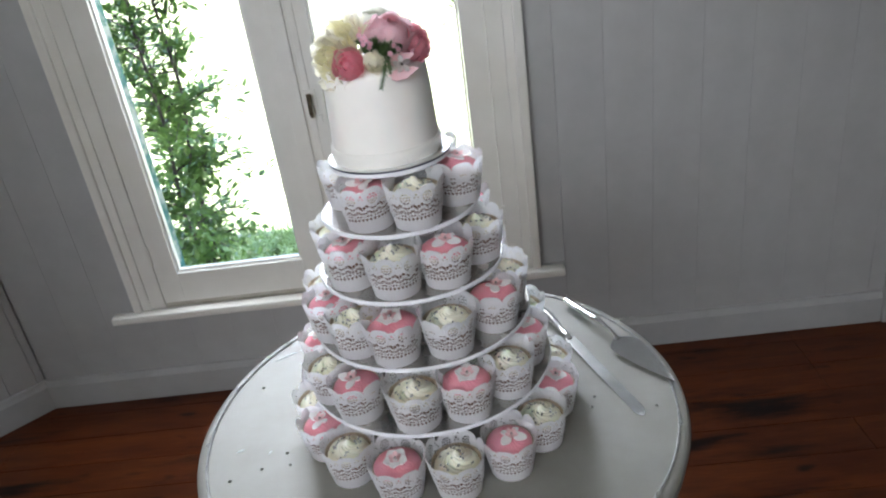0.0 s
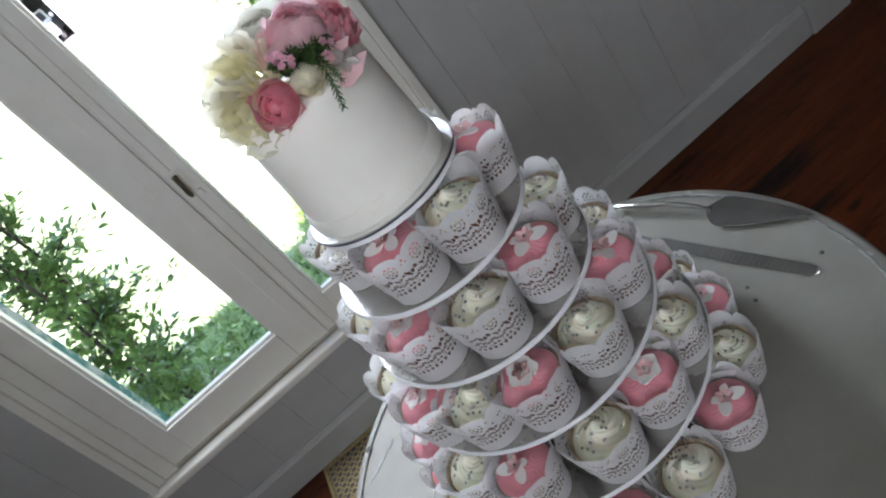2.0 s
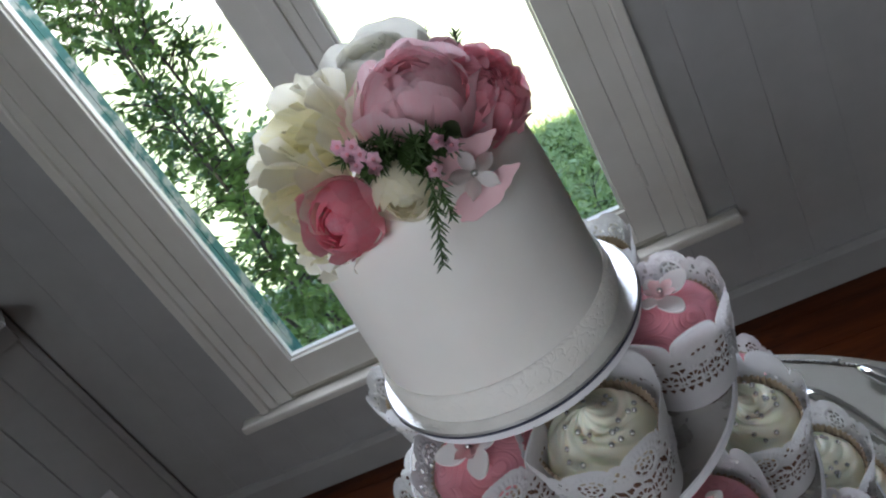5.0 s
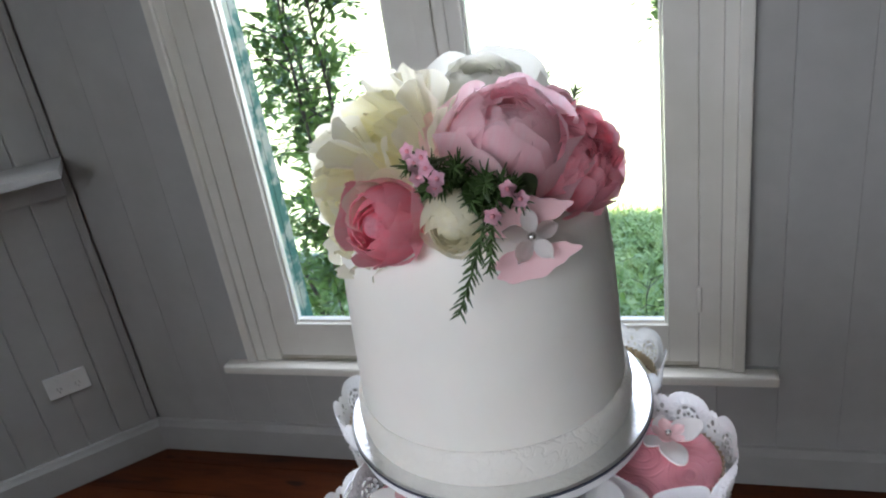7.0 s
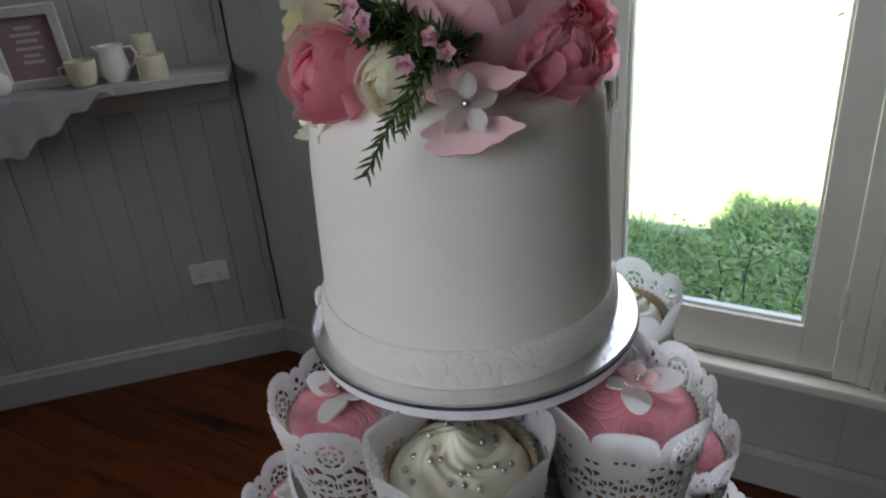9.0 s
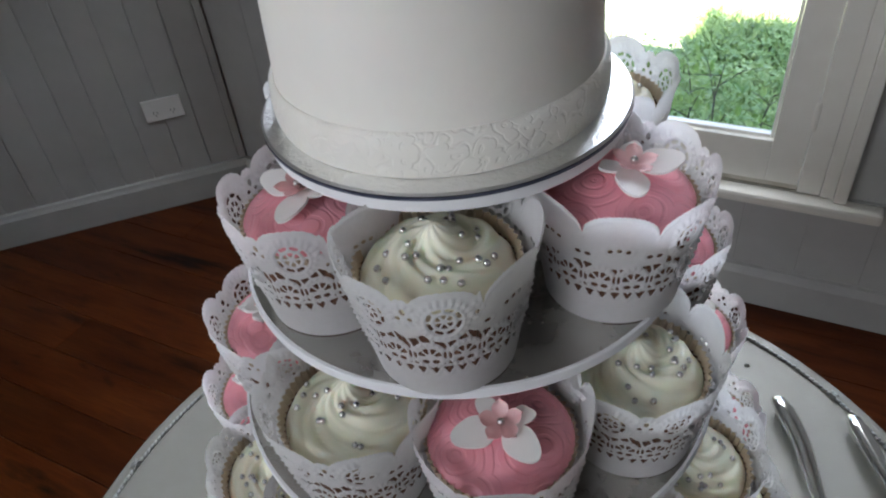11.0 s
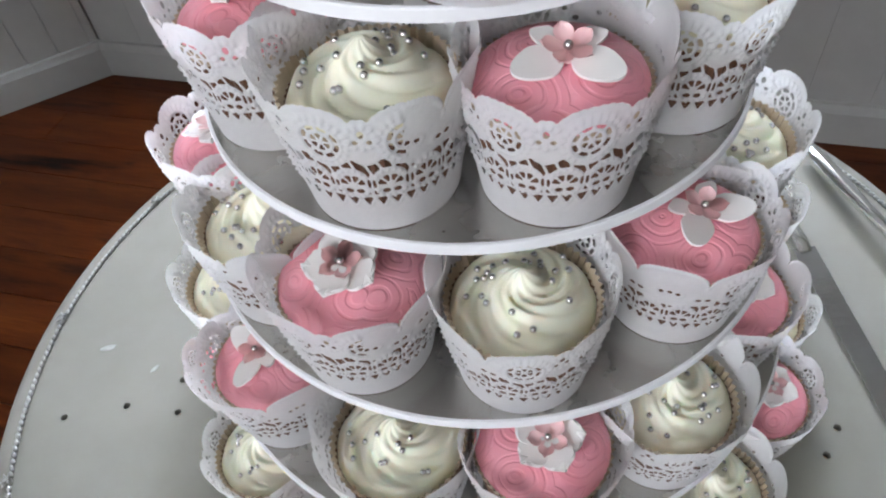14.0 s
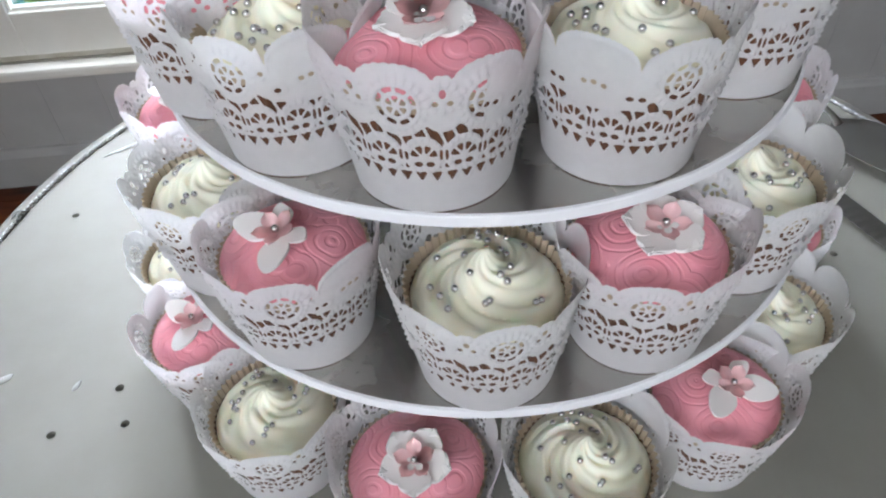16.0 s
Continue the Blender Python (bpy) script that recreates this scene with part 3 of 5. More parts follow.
def parked_car():
    """White four-wheel drive, nose out, in the shade of the carport."""
    c = thing("parked_car", "white four-wheel drive parked nose out in the carport", "car", pose(-7.72, 42.9, -0.62))
    b = bmesh.new()
    box(b, -0.92, 0.92, 0.0, 4.2, 0.45, 1.12, 0.09)
    part("body", b, M_car, c)
    cab = bmesh.new()
    lo = [cab.verts.new(q) for q in ((-0.88, 1.25, 1.11), (0.88, 1.25, 1.11), (0.88, 4.1, 1.11), (-0.88, 4.1, 1.11))]
    hi = [cab.verts.new(q) for q in ((-0.76, 1.75, 1.86), (0.76, 1.75, 1.86), (0.76, 4.0, 1.86), (-0.76, 4.0, 1.86))]
    cab.faces.new(hi)
    cab.faces.new(lo[::-1])
    for i in range(4):
        cab.faces.new((lo[i], lo[(i + 1) % 4], hi[(i + 1) % 4], hi[i]))
    bmesh.ops.bevel(cab, geom=cab.edges[:], offset=0.05, segments=2, affect="EDGES")
    part("cabin", cab, M_car, c)
    ws = bmesh.new()
    ws.faces.new([ws.verts.new(q) for q in ((-0.72, 1.335, 1.23), (0.72, 1.335, 1.23), (0.64, 1.665, 1.77), (-0.64, 1.665, 1.77))])
    bmesh.ops.solidify(ws, geom=ws.faces[:], thickness=0.03)
    part("windscreen", ws, M_dark, c)
    part("bumper", boxed(-0.94, 0.94, -0.14, -0.01, 0.42, 0.62, 0.03), M_roof, c)
    part("grille", boxed(-0.5, 0.5, -0.03, -0.002, 0.72, 0.98, 0.01), M_dark, c)
    lamp = mesh_of(lathe([(0, 0.0), (0.10, 0.0), (0.11, -0.03), (0.08, -0.05), (0, -0.055)], 16), "headlight", True)
    tyre = mesh_of(lathe([(0.20, -0.11), (0.34, -0.11), (0.37, -0.07), (0.37, 0.07), (0.34, 0.11), (0.20, 0.11)], 24, closed=True), "tyre", True)
    rim = mesh_of(lathe([(0, -0.08), (0.19, -0.10), (0.199, -0.05), (0.199, 0.05), (0, 0.05)], 20), "rim", True)
    for sx in (-1, 1):
        part("headlight", lamp, M_pinkish_grey, c, m=pose(sx * 0.70, -0.005, 0.86, -90))
        part("mirror", boxed(sx * 1.02 - 0.10, sx * 1.02 + 0.10, 1.30, 1.42, 1.20, 1.46, 0.03), M_car, c)
        for y in (0.75, 3.35):
            wh = part("wheel", rim, M_roof, c, m=pose(sx * 0.80, y, 0.375, 0, 90, 0))
            part("tyre", tyre, M_dark, wh)


M_car = surface("white_car_paint", (0.80, 0.80, 0.79), (0.84, 0.84, 0.83), 0.25, scale=3)
M_pinkish_grey = surface("pinkish_grey", (0.46, 0.42, 0.42), (0.54, 0.50, 0.50), 0.6, scale=6)
house()
parked_car()

# ---- table ----
TZ, TR = 1.014, 0.352
M_hole = surface("table_core_wood", (0.20, 0.08, 0.03), (0.32, 0.14, 0.06), 0.8, scale=20)


def table():
    tb = thing("cake_table", "tall round zinc-topped table with a rope-bead rim and small drilled holes", "table", pose(0, 0, 0))
    # the sheet of the top, with its drilled holes
    holes = [(-0.291, -0.118), (-0.250, -0.100), (-0.210, -0.097), (-0.219, -0.072), (0.230, -0.017), (0.222, -0.038), (0.312, -0.050), (0.138, 0.281), (0.02, 0.29), (-0.2, 0.2), (-0.29, 0.09)]
    kept = []
    for q in holes:
        if all((q[0] - k[0]) ** 2 + (q[1] - k[1]) ** 2 > 0.012 ** 2 for k in kept):
            kept.append(q)
    bm = bmesh.new()
    edges = []
    def loop(cx, cy, r, n):
        vs = [bm.verts.new((cx + r * math.cos(2 * math.pi * i / n), cy + r * math.sin(2 * math.pi * i / n), TZ)) for i in range(n)]
        edges.extend(bm.edges.new((vs[i], vs[(i + 1) % n])) for i in range(n))
        return vs
    loop(0, 0, TR - 0.007, 128)
    rims = [loop(x, y, 0.0026, 12) for x, y in kept]
    bmesh.ops.triangle_fill(bm, edges=edges, use_beauty=True, normal=(0, 0, 1))
    for vs in rims:
        lo = [bm.verts.new((v.co.x, v.co.y, TZ - 0.006)) for v in vs]
        for i in range(len(vs)):
            j = (i + 1) % len(vs)
            bm.faces.new((vs[i], lo[i], lo[j], vs[j]))
    part("tabletop", bm, M_zinc, tb)
    part("core", lathe([(0, TZ - 0.0065), (TR - 0.004, TZ - 0.0065), (TR - 0.004, TZ - 0.034), (0, TZ - 0.034)], 96), M_hole, tb)
    prof = [(TR - 0.0071, TZ), (TR - 0.003, TZ + 0.0004), (TR + 0.003, TZ - 0.0006), (TR + 0.0065, TZ - 0.004), (TR + 0.0075, TZ - 0.009), (TR + 0.0065, TZ - 0.015), (TR + 0.004, TZ - 0.019),
            (TR + 0.004, TZ - 0.032), (TR - 0.0035, TZ - 0.036)]
    part("rim", lathe(prof, 128), M_zinc, tb, smooth=True)
    bead = ball_mesh("bead", 0.0021, 7, 5)
    bm = bmesh.new()
    n = 440
    for i in range(n):
        a = 2 * math.pi * i / n
        m = Matrix.Translation(((TR - 0.008) * math.cos(a), (TR - 0.008) * math.sin(a), TZ + 0.0012)) @ Matrix.Rotation(a + 0.45, 4, "Z") @ Matrix.Diagonal((0.85, 1.45, 0.9, 1))
        tmp = [bm.verts.new(m @ v.co) for v in bead.vertices]
        for f in bead.polygons:
            bm.faces.new([tmp[k] for k in f.vertices])
    tagged(part("rope_bead", bm, M_zinc_dark, tb, "twisted metal rope bead round the rim", True), kind="stuff")
    tie = bmesh.new()
    for a in (-0.9, -0.35, 0.35, 0.9):
        tube([(0, 0, 0.002), (0.005 * math.cos(a), 0.006 * math.sin(a), 0.004), (0.010 * math.cos(a), 0.012 * math.sin(a), 0.0018)], [0.0016, 0.0018, 0.0006], 5, tie)
        tube([(0, 0, 0.002), (-0.004 * math.cos(a), 0.006 * math.sin(a), 0.004), (-0.007 * math.cos(a), 0.011 * math.sin(a), 0.0018)], [0.0016, 0.0018, 0.0006], 5, tie)
    tie = mesh_of(tie, "rim_tie", True)
    for i in range(16):
        a = 2 * math.pi * (i + 0.3) / 16
        part("rim_tie", tie, M_zinc_dark, tb, m=pose((TR - 0.007) * math.cos(a), (TR - 0.007) * math.sin(a), TZ + 0.001, 0, 0, math.degrees(a)) @ Matrix.Diagonal((0.5, 0.5, 0.7, 1)))
    part("column", lathe([(0, 0.035), (0.032, 0.035), (0.028, 0.2), (0.026, 0.8), (0.03, TZ - 0.12), (0.12, TZ - 0.0365), (0, TZ - 0.0365)], 32), M_zinc_dark, tb, smooth=True)
    part("foot", lathe([(0, 0.0), (0.24, 0.0), (0.242, 0.006), (0.23, 0.014), (0.05, 0.034), (0, 0.034)], 48), M_zinc_dark, tb, smooth=True)


table()

# ---- cupcake stand ----
DISCS = [(1.3495, 0.1028), (1.2726, 0.1236), (1.1934, 0.1486), (1.1097, 0.1725)]
DISC_AT = [(-0.0080, 0.0012), (-0.0038, -0.0030), (0.0, -0.0042), (0.0, -0.002)]   # the tiers are stacked a little askew
BOARD_Z, CX, CY = 1.4175, -0.0103, 0.0012


def stand():
    st = thing("cupcake_stand", "round tiered cupcake stand of silver card with white edges", "cake stand", pose(0, 0, 0))
    for z, r, x, y in [(z, r, x, y) for (z, r), (x, y) in zip(DISCS, DISC_AT)] + [(BOARD_Z - 0.0005, 0.0760, CX, CY)]:
        e = part("tier", lathe([(0, 0.0005), (r - 0.0012, 0.0005), (r - 0.0012, -0.0036), (0, -0.0036)], 96), M_disc, st, m=pose(x, y, z))
        part("edge_band", lathe([(r - 0.0015, 0.0008), (r - 0.0003, 0.0006), (r, 0.0), (r, -0.0042), (r - 0.0015, -0.005)], 128, closed=True), M_edge, e, "white card edge")
    zs = [TZ] + [z for z, r in reversed(DISCS)] + [BOARD_Z - 0.0005]
    for a, b in zip(zs, zs[1:]):
        part("support_tube", lathe([(0.030, a + 0.0006), (0.030, b - 0.0052), (0.028, b - 0.0052), (0.028, a + 0.0006)], 40, closed=True), M_edge, st, smooth=True)


stand()


def emboss(name, a, b, scale, rings, strength, rough, sub=0.0, distance=0.0012):
    """A smooth icing pressed with a scroll pattern: rings round scattered centres."""
    m = surface(name, a, b, rough, scale=50, sub=sub)
    nt = m.node_tree
    p = nt.nodes["Principled BSDF"]
    tex = nt.nodes.new("ShaderNodeTexCoord")
    warp = node(nt, "ShaderNodeTexNoise", Scale=scale * 0.7, Detail=1.0)
    nt.links.new(tex.outputs["Object"], warp.inputs["Vector"])
    mx = nt.nodes.new("ShaderNodeVectorMath")
    mx.operation = "MULTIPLY_ADD"
    nt.links.new(warp.outputs["Color"], mx.inputs[0])
    mx.inputs[1].default_value = (0.010, 0.010, 0.010)
    nt.links.new(tex.outputs["Object"], mx.inputs[2])
    vo = node(nt, "ShaderNodeTexVoronoi", Scale=scale)
    nt.links.new(mx.outputs[0], vo.inputs["Vector"])
    mul = nt.nodes.new("ShaderNodeMath")
    mul.operation = "MULTIPLY"
    mul.inputs[1].default_value = rings
    nt.links.new(vo.outputs["Distance"], mul.inputs[0])
    sn = nt.nodes.new("ShaderNodeMath")
    sn.operation = "SINE"
    nt.links.new(mul.outputs[0], sn.inputs[0])
    pw = nt.nodes.new("ShaderNodeMapRange")
    pw.interpolation_type = "SMOOTHSTEP"
    pw.inputs["From Min"].default_value, pw.inputs["From Max"].default_value = 0.2, 0.95
    nt.links.new(sn.outputs[0], pw.inputs[0])
    bp = node(nt, "ShaderNodeBump", Strength=strength, Distance=distance)
    bp.invert = True
    nt.links.new(pw.outputs[0], bp.inputs["Height"])
    nt.links.new(bp.outputs[0], p.inputs["Normal"])
    return m


M_pink = emboss("pink_fondant", (0.94, 0.36, 0.42), (0.96, 0.42, 0.48), 50, 36, 0.42, 0.42, 0.25)
M_border = emboss("embossed_white_border", (0.85, 0.82, 0.74), (0.88, 0.85, 0.78), 150, 12, 0.32, 0.5, 0.1)


# ---- cake ----
def cake():
    b = thing("cake_board", "round silver foil cake board under the top cake", "cake board", pose(CX, CY, BOARD_Z))
    r = 0.0776
    part("foil_disc", lathe([(0, 0.0036), (r - 0.001, 0.0036), (r, 0.0028), (r - 0.0006, 0.0024), (0, 0.0024)], 128), M_silver, b)
    part("dark_edge", lathe([(0, 0.0022), (r, 0.0022), (r, 0.0010), (0, 0.0010)], 128), surface("dark_board_edge", (0.05, 0.06, 0.10), (0.12, 0.13, 0.18), 0.4, 0.5, scale=40), b)
    c = thing("cake", "small round white fondant cake with an embossed border", "cake", pose(CX - 0.0018, CY, BOARD_Z + 0.0038))
    R, h = 0.0672, 0.1125
    prof = [(0, 0), (R, 0), (R, 0.002), (R - 0.0014, h * 0.35), (R - 0.0034, h * 0.7), (R - 0.0052, h - 0.011), (R - 0.0066, h - 0.006), (R - 0.010, h - 0.0018), (R - 0.015, h), (0, h + 0.001)]
    bm = lathe(prof, 96)
    for v in bm.verts:
        if v.co.z > 0.004:
            k = noise.noise(v.co * 30) * 0.0006
            v.co.x *= 1 + k / R
            v.co.y *= 1 + k / R
    part("body", bm, M_fondant, c, smooth=True)
    rb = R + 0.0002
    part("border", lathe([(rb - 0.001, 0.0), (rb + 0.0012, 0.0), (rb + 0.0022, 0.004), (rb + 0.0024, 0.010), (rb + 0.0016, 0.0165), (rb - 0.0002, 0.0178), (rb - 0.0016, 0.017)], 160, closed=True), M_border, c, "white embossed scroll border", True)


cake()


# ---- doily wrappers ----
def slot(q, t, a, b):
    """Signed size of an oval hole with half axes a and b: below 0 inside."""
    return (math.hypot(q / a, t / b) - 1) * min(a, b)


def rays(q, t, r0, r1, n, a0, a1, web):
    """Fan of n slots between two radii and two angles, with a web of paper between them."""
    r, an = math.hypot(q, t), math.atan2(t, q)
    if r > r1 + 1 or r < 0.2 or not a0 - 0.3 < an < a1 + 0.3:
        return 9.0
    k = (an - a0) / (a1 - a0) * n
    edge = min(k - math.floor(k), 1 - (k - math.floor(k))) * (a1 - a0) / n * r
    return max(r - r1, r0 - r, web - edge, (a0 - an) * r, (an - a1) * r)


def lace_field(s, h, plain_half, top):
    """Distance-like field of the pierced paper, above 0 is paper, and the pressed relief. s and h in millimetres; 216 mm round."""
    out, relief = [], 0.0
    # row of little triangles, tips down
    q = (s % 5.4) - 2.7
    t = h - 12.8
    if -1 < t < 4.5:
        out.append(max(-t, t - 3.5, abs(q) - 0.60 * t - 0.1))
    # band of beaded rings that touch, a fan in each, and a tall leaf where two meet
    w = 13.5
    q = (s % w) - w / 2
    q2 = ((s + w / 2) % w) - w / 2
    t = h - 22.4
    r = math.hypot(q, t)
    if 15.5 < h < 31.0 and r < 8.0:
        out.append(rays(q, t + 1.2, 1.6, 4.7, 4, 0.10, math.pi - 0.10, 0.42))
        out.append(slot(abs(q) - 2.0, t + 3.3, 1.5, 0.95))
        relief += math.exp(-((r - 5.9) / 0.8) ** 2) * (0.5 + 0.5 * math.sin(16 * math.atan2(t, q)))
    if 16.5 < h < 30.0:
        out.append(slot(abs(q2) - 0.95, t, 0.55, 2.2))
    u = (s / 216.0) % 1.0
    w3 = 27.0
    q3 = (s % w3) - w3 / 2
    q4 = ((s + w3 / 2) % w3) - w3 / 2
    r_ring = math.hypot(q3, h - 38.8)
    if 17.2 < h < 35.0:
        # the gaps left between the rings below and the rosettes above, crossed by slanting threads
        above = max(9.9 - r_ring, 6.4 - math.hypot(q4, h - 36.8)) if not plain_half[0] < u < plain_half[1] else h - 28.6 - 0.8 * math.cos(2 * math.pi * s / w3)
        out.append(max(above, 6.75 - r, 17.6 - h, h - 32.5, 0.55 - abs(((s + 0.4 * h) % 4.5) - 2.25), 1.5 - abs(q2) - abs(t) * 0.35))
    if h > 31.0:
        if plain_half[0] < u < plain_half[1]:
            # plain scallop: three small holes and a pressed rim
            for k in (-1, 0, 1):
                out.append(slot(q3 - k * 3.3, h - 36.6 + 0.5 * k * k, 1.05, 0.8))
            out.append(slot(abs(q4) - 1.9, h - 33.4, 1.3, 0.8))
            relief += 0.5 * math.exp(-((top - h - 1.6) / 0.7) ** 2)
        else:
            # rosette: beaded ring round a wheel of slots
            a3 = math.atan2(h - 38.8, q3) + math.pi
            if r_ring < 12:
                for n, r0, r1, web in ((8, 4.6, 6.0, 0.60), (6, 1.1, 3.2, 0.45)):
                    k = a3 / (2 * math.pi) * n
                    out.append(max(r_ring - r1, r0 - r_ring, web - min(k - math.floor(k), 1 - (k - math.floor(k))) * 2 * math.pi / n * r_ring))
                relief += math.exp(-((r_ring - 8.4) / 0.9) ** 2) * (0.5 + 0.5 * math.sin(22 * a3)) + 0.7 * math.exp(-((r_ring - 6.7) / 0.5) ** 2) + 0.5 * math.exp(-((r_ring - 3.9) / 0.4) ** 2)
            if h < 46:
                out.append(slot(q4, h - 42.6, 1.0, 1.4))
                out.append(slot(abs(q4) - 2.2, h - 39.6, 1.0, 0.8))
            r4 = math.hypot(q4, h - 41.5)
            relief += 0.8 * math.exp(-((r4 - 4.2) / 0.9) ** 2) * (0.5 + 0.5 * math.sin(11 * math.atan2(h - 41.5, q4)))
    return min(out) if out else 9.0, relief


def lace_top(s, plain_half):
    """Height of the cut edge: broad pinked scallops where it is plain, beaded lobes where it is lace."""
    u = (s / 216.0) % 1.0
    x = abs(((s % 27.0) - 13.5) / 13.5)
    if plain_half[0] < u < plain_half[1]:
        return 42.5 + 9.0 * math.sqrt(max(0.0, 1 - x ** 2.2)) + 0.28 * math.sin(s * 3.9)
    return 45.5 + 6.0 * math.sqrt(max(0.0, 1 - min(1.0, x / 0.78) ** 2.2)) + (2.6 * math.sqrt(max(0.0, 1 - ((1 - x) / 0.24) ** 2)) if x > 0.76 else 0.0) + 0.45 * abs(math.sin(math.pi * s / 2.7))


def wrapper_mesh(seed, plain_half, slope, tall):
    """One paper strip rolled round a cake; slope: millimetres by which its pattern climbs over one round."""
    rnd = random.Random(seed)
    nu = 336
    ph = rnd.uniform(0, 6.28)
    S = [216.0 * i / nu for i in range(nu + 1)]
    Hh = [0.0, 3.5] + [6.5 + 0.80 * j for j in range(62)] + [56.9 + 1.2 * j for j in range(14)]
    nv = len(Hh) - 1
    lift = [slope * (s / 216.0 - 0.5) + tall * (0.5 + 0.5 * math.cos(2 * math.pi * s / 216.0 + 0.4)) for s in S]
    tops = [1.17 * lace_top(s, plain_half) for s in S]
    L = [[lace_field(s, (h - lift[i]) / 1.17, plain_half, tops[i] / 1.17) if h > 6 else (5.0, 0.0) for h in Hh] for i, s in enumerate(S)]
    F = [[min(L[i][j][0], (tops[i] + lift[i] - h) * 0.8) for j, h in enumerate(Hh)] for i in range(nu + 1)]
    verts, faces, cache = [], [], {}

    def place(s, h, f, bead):
        u = s / 216.0
        a = 2 * math.pi * u + math.pi / 2
        hm = h / 1000.0
        k = h / 56.0
        r = 0.0284 + 0.0084 * k + 0.0007 * u + 0.0006 * math.sin(2 * a + ph) * k + 0.0004 * math.sin(5 * a + ph) * k
        # pressed relief: raised rims round the holes, and the beads
        r += 0.00035 * math.exp(-((f - 0.8) / 0.5) ** 2) + 0.0012 * bead
        return (r * math.cos(a), r * math.sin(a), hm)

    def vert(key, s, h, f, bead):
        if key not in cache:
            cache[key] = len(verts)
            verts.append(place(s, h, f, bead))
        return cache[key]

    for i in range(nu):
        for j in range(nv):
            c = ((i, j), (i + 1, j), (i + 1, j + 1), (i, j + 1))
            f = [F[a][b] for a, b in c]
            if max(f) <= 0:
                continue
            poly = []
            for k in range(4):
                (a, b), (a2, b2) = c[k], c[(k + 1) % 4]
                f1, f2 = f[k], f[(k + 1) % 4]
                if f1 > 0:
                    poly.append(vert((a, b), S[a], Hh[b], f1, L[a][b][1]))
                if (f1 > 0) != (f2 > 0):
                    t = f1 / (f1 - f2)
                    key = tuple(sorted(((a, b), (a2, b2))))
                    poly.append(vert(key, S[a] + (S[a2] - S[a]) * t, Hh[b] + (Hh[b2] - Hh[b]) * t, 0.0, 0.0))
            if len(poly) >= 3:
                faces.append(poly)
    me = bpy.data.meshes.new("wrapper")
    me.from_pydata(verts, [], faces)
    me.materials.append(M_paper)
    me.polygons.foreach_set("use_smooth", [True] * len(me.polygons))
    return me


WRAPS = [wrapper_mesh(1, (0.62, 0.90), 1.5, 3.0), wrapper_mesh(2, (0.13, 0.39), -4.0, 5.0), wrapper_mesh(3, (0.00, 0.26), 6.0, 3.0),
         wrapper_mesh(4, (0.56, 0.80), -8.0, 4.0), wrapper_mesh(5, (0.74, 1.00), 3.5, 5.0), wrapper_mesh(6, (0.12, 0.40), -1.5, 3.5)]


# ---- cupcakes ----
def case_mesh(name, bands):
    """Pleated baking case with the sponge's rim."""
    bm = bmesh.new()
    n = 108
    rings = []
    for z, r, amp in bands:
        rings.append([bm.verts.new(((r + amp * (1 if i % 2 else -1)) * math.cos(2 * math.pi * i / n), (r + amp * (1 if i % 2 else -1)) * math.sin(2 * math.pi * i / n), z)) for i in range(n)])
    for a, b in zip(rings, rings[1:]):
        for i in range(n):
            j = (i + 1) % n
            bm.faces.new((a[i], a[j], b[j], b[i]))
    return mesh_of(bm, name)


CASE = case_mesh("baking_case", ((0.002, 0.0250, 0.0004), (0.040, 0.0302, 0.0007)))
CASE_RIM = case_mesh("case_rim", ((0.0401, 0.0302, 0.0007), (0.0462, 0.0315, 0.0009)))
SPONGE = mesh_of(lathe([(0.0, 0.0005), (0.0245, 0.0005), (0.0290, 0.038), (0.0292, 0.0400), (0.028, 0.0412), (0, 0.042)], 48), "sponge", True)
PEARL = ball_mesh("sugar_pearl", 0.0015, 10, 7)
BIG_PEARL = ball_mesh("sugar_pearl", 0.0017, 12, 8)


def icing_height(rho, th, ridges, twist, seed):
    body = 0.0115 * (1 - rho ** 1.5) + 0.0020
    steps = 0.0019 * math.sin(2 * math.pi * (1.6 * rho - th / (2 * math.pi)) + seed) * math.sin(math.pi * min(1, rho * 1.05))
    groove = 0.0022 * (abs(math.sin(0.5 * (ridges * (th + twist * (1 - rho) ** 1.2)))) ** 0.8 - 0.5) * min(1, rho * 2.6) * (1.15 - rho * 0.4)
    tip = 0.0062 * math.exp(-(rho / 0.20) ** 2)
    edge = -0.004 * max(0, rho - 0.86) / 0.14
    return 0.0418 + body + steps + groove + tip + edge


def icing_mesh(seed):
    bm = bmesh.new()
    nr, nt, R = 26, 96, 0.0296
    ridges, twist = 9, 3.6 if seed % 2 else 3.0
    c = bm.verts.new((0.001, 0.0005, icing_height(0, 0, ridges, twist, seed)))
    prev = None
    for i in range(1, nr + 1):
        rho = i / nr
        ring = []
        for k in range(nt):
            th = 2 * math.pi * k / nt
            ring.append(bm.verts.new((R * rho * math.cos(th), R * rho * math.sin(th), icing_height(rho, th, ridges, twist, seed))))
        for k in range(nt):
            j = (k + 1) % nt
            if prev is None:
                bm.faces.new((c, ring[k], ring[j]))
            else:
                bm.faces.new((prev[k], ring[k], ring[j], prev[j]))
        prev = ring
    return mesh_of(bm, "icing", True)


def crisp(bm):
    """Clean outward normals, and a hard edge where a thin piece turns over its rim."""
    bmesh.ops.recalc_face_normals(bm, faces=bm.faces[:])
    for e in bm.edges:
        if len(e.link_faces) == 2 and e.calc_face_angle() > 0.8:
            e.smooth = False


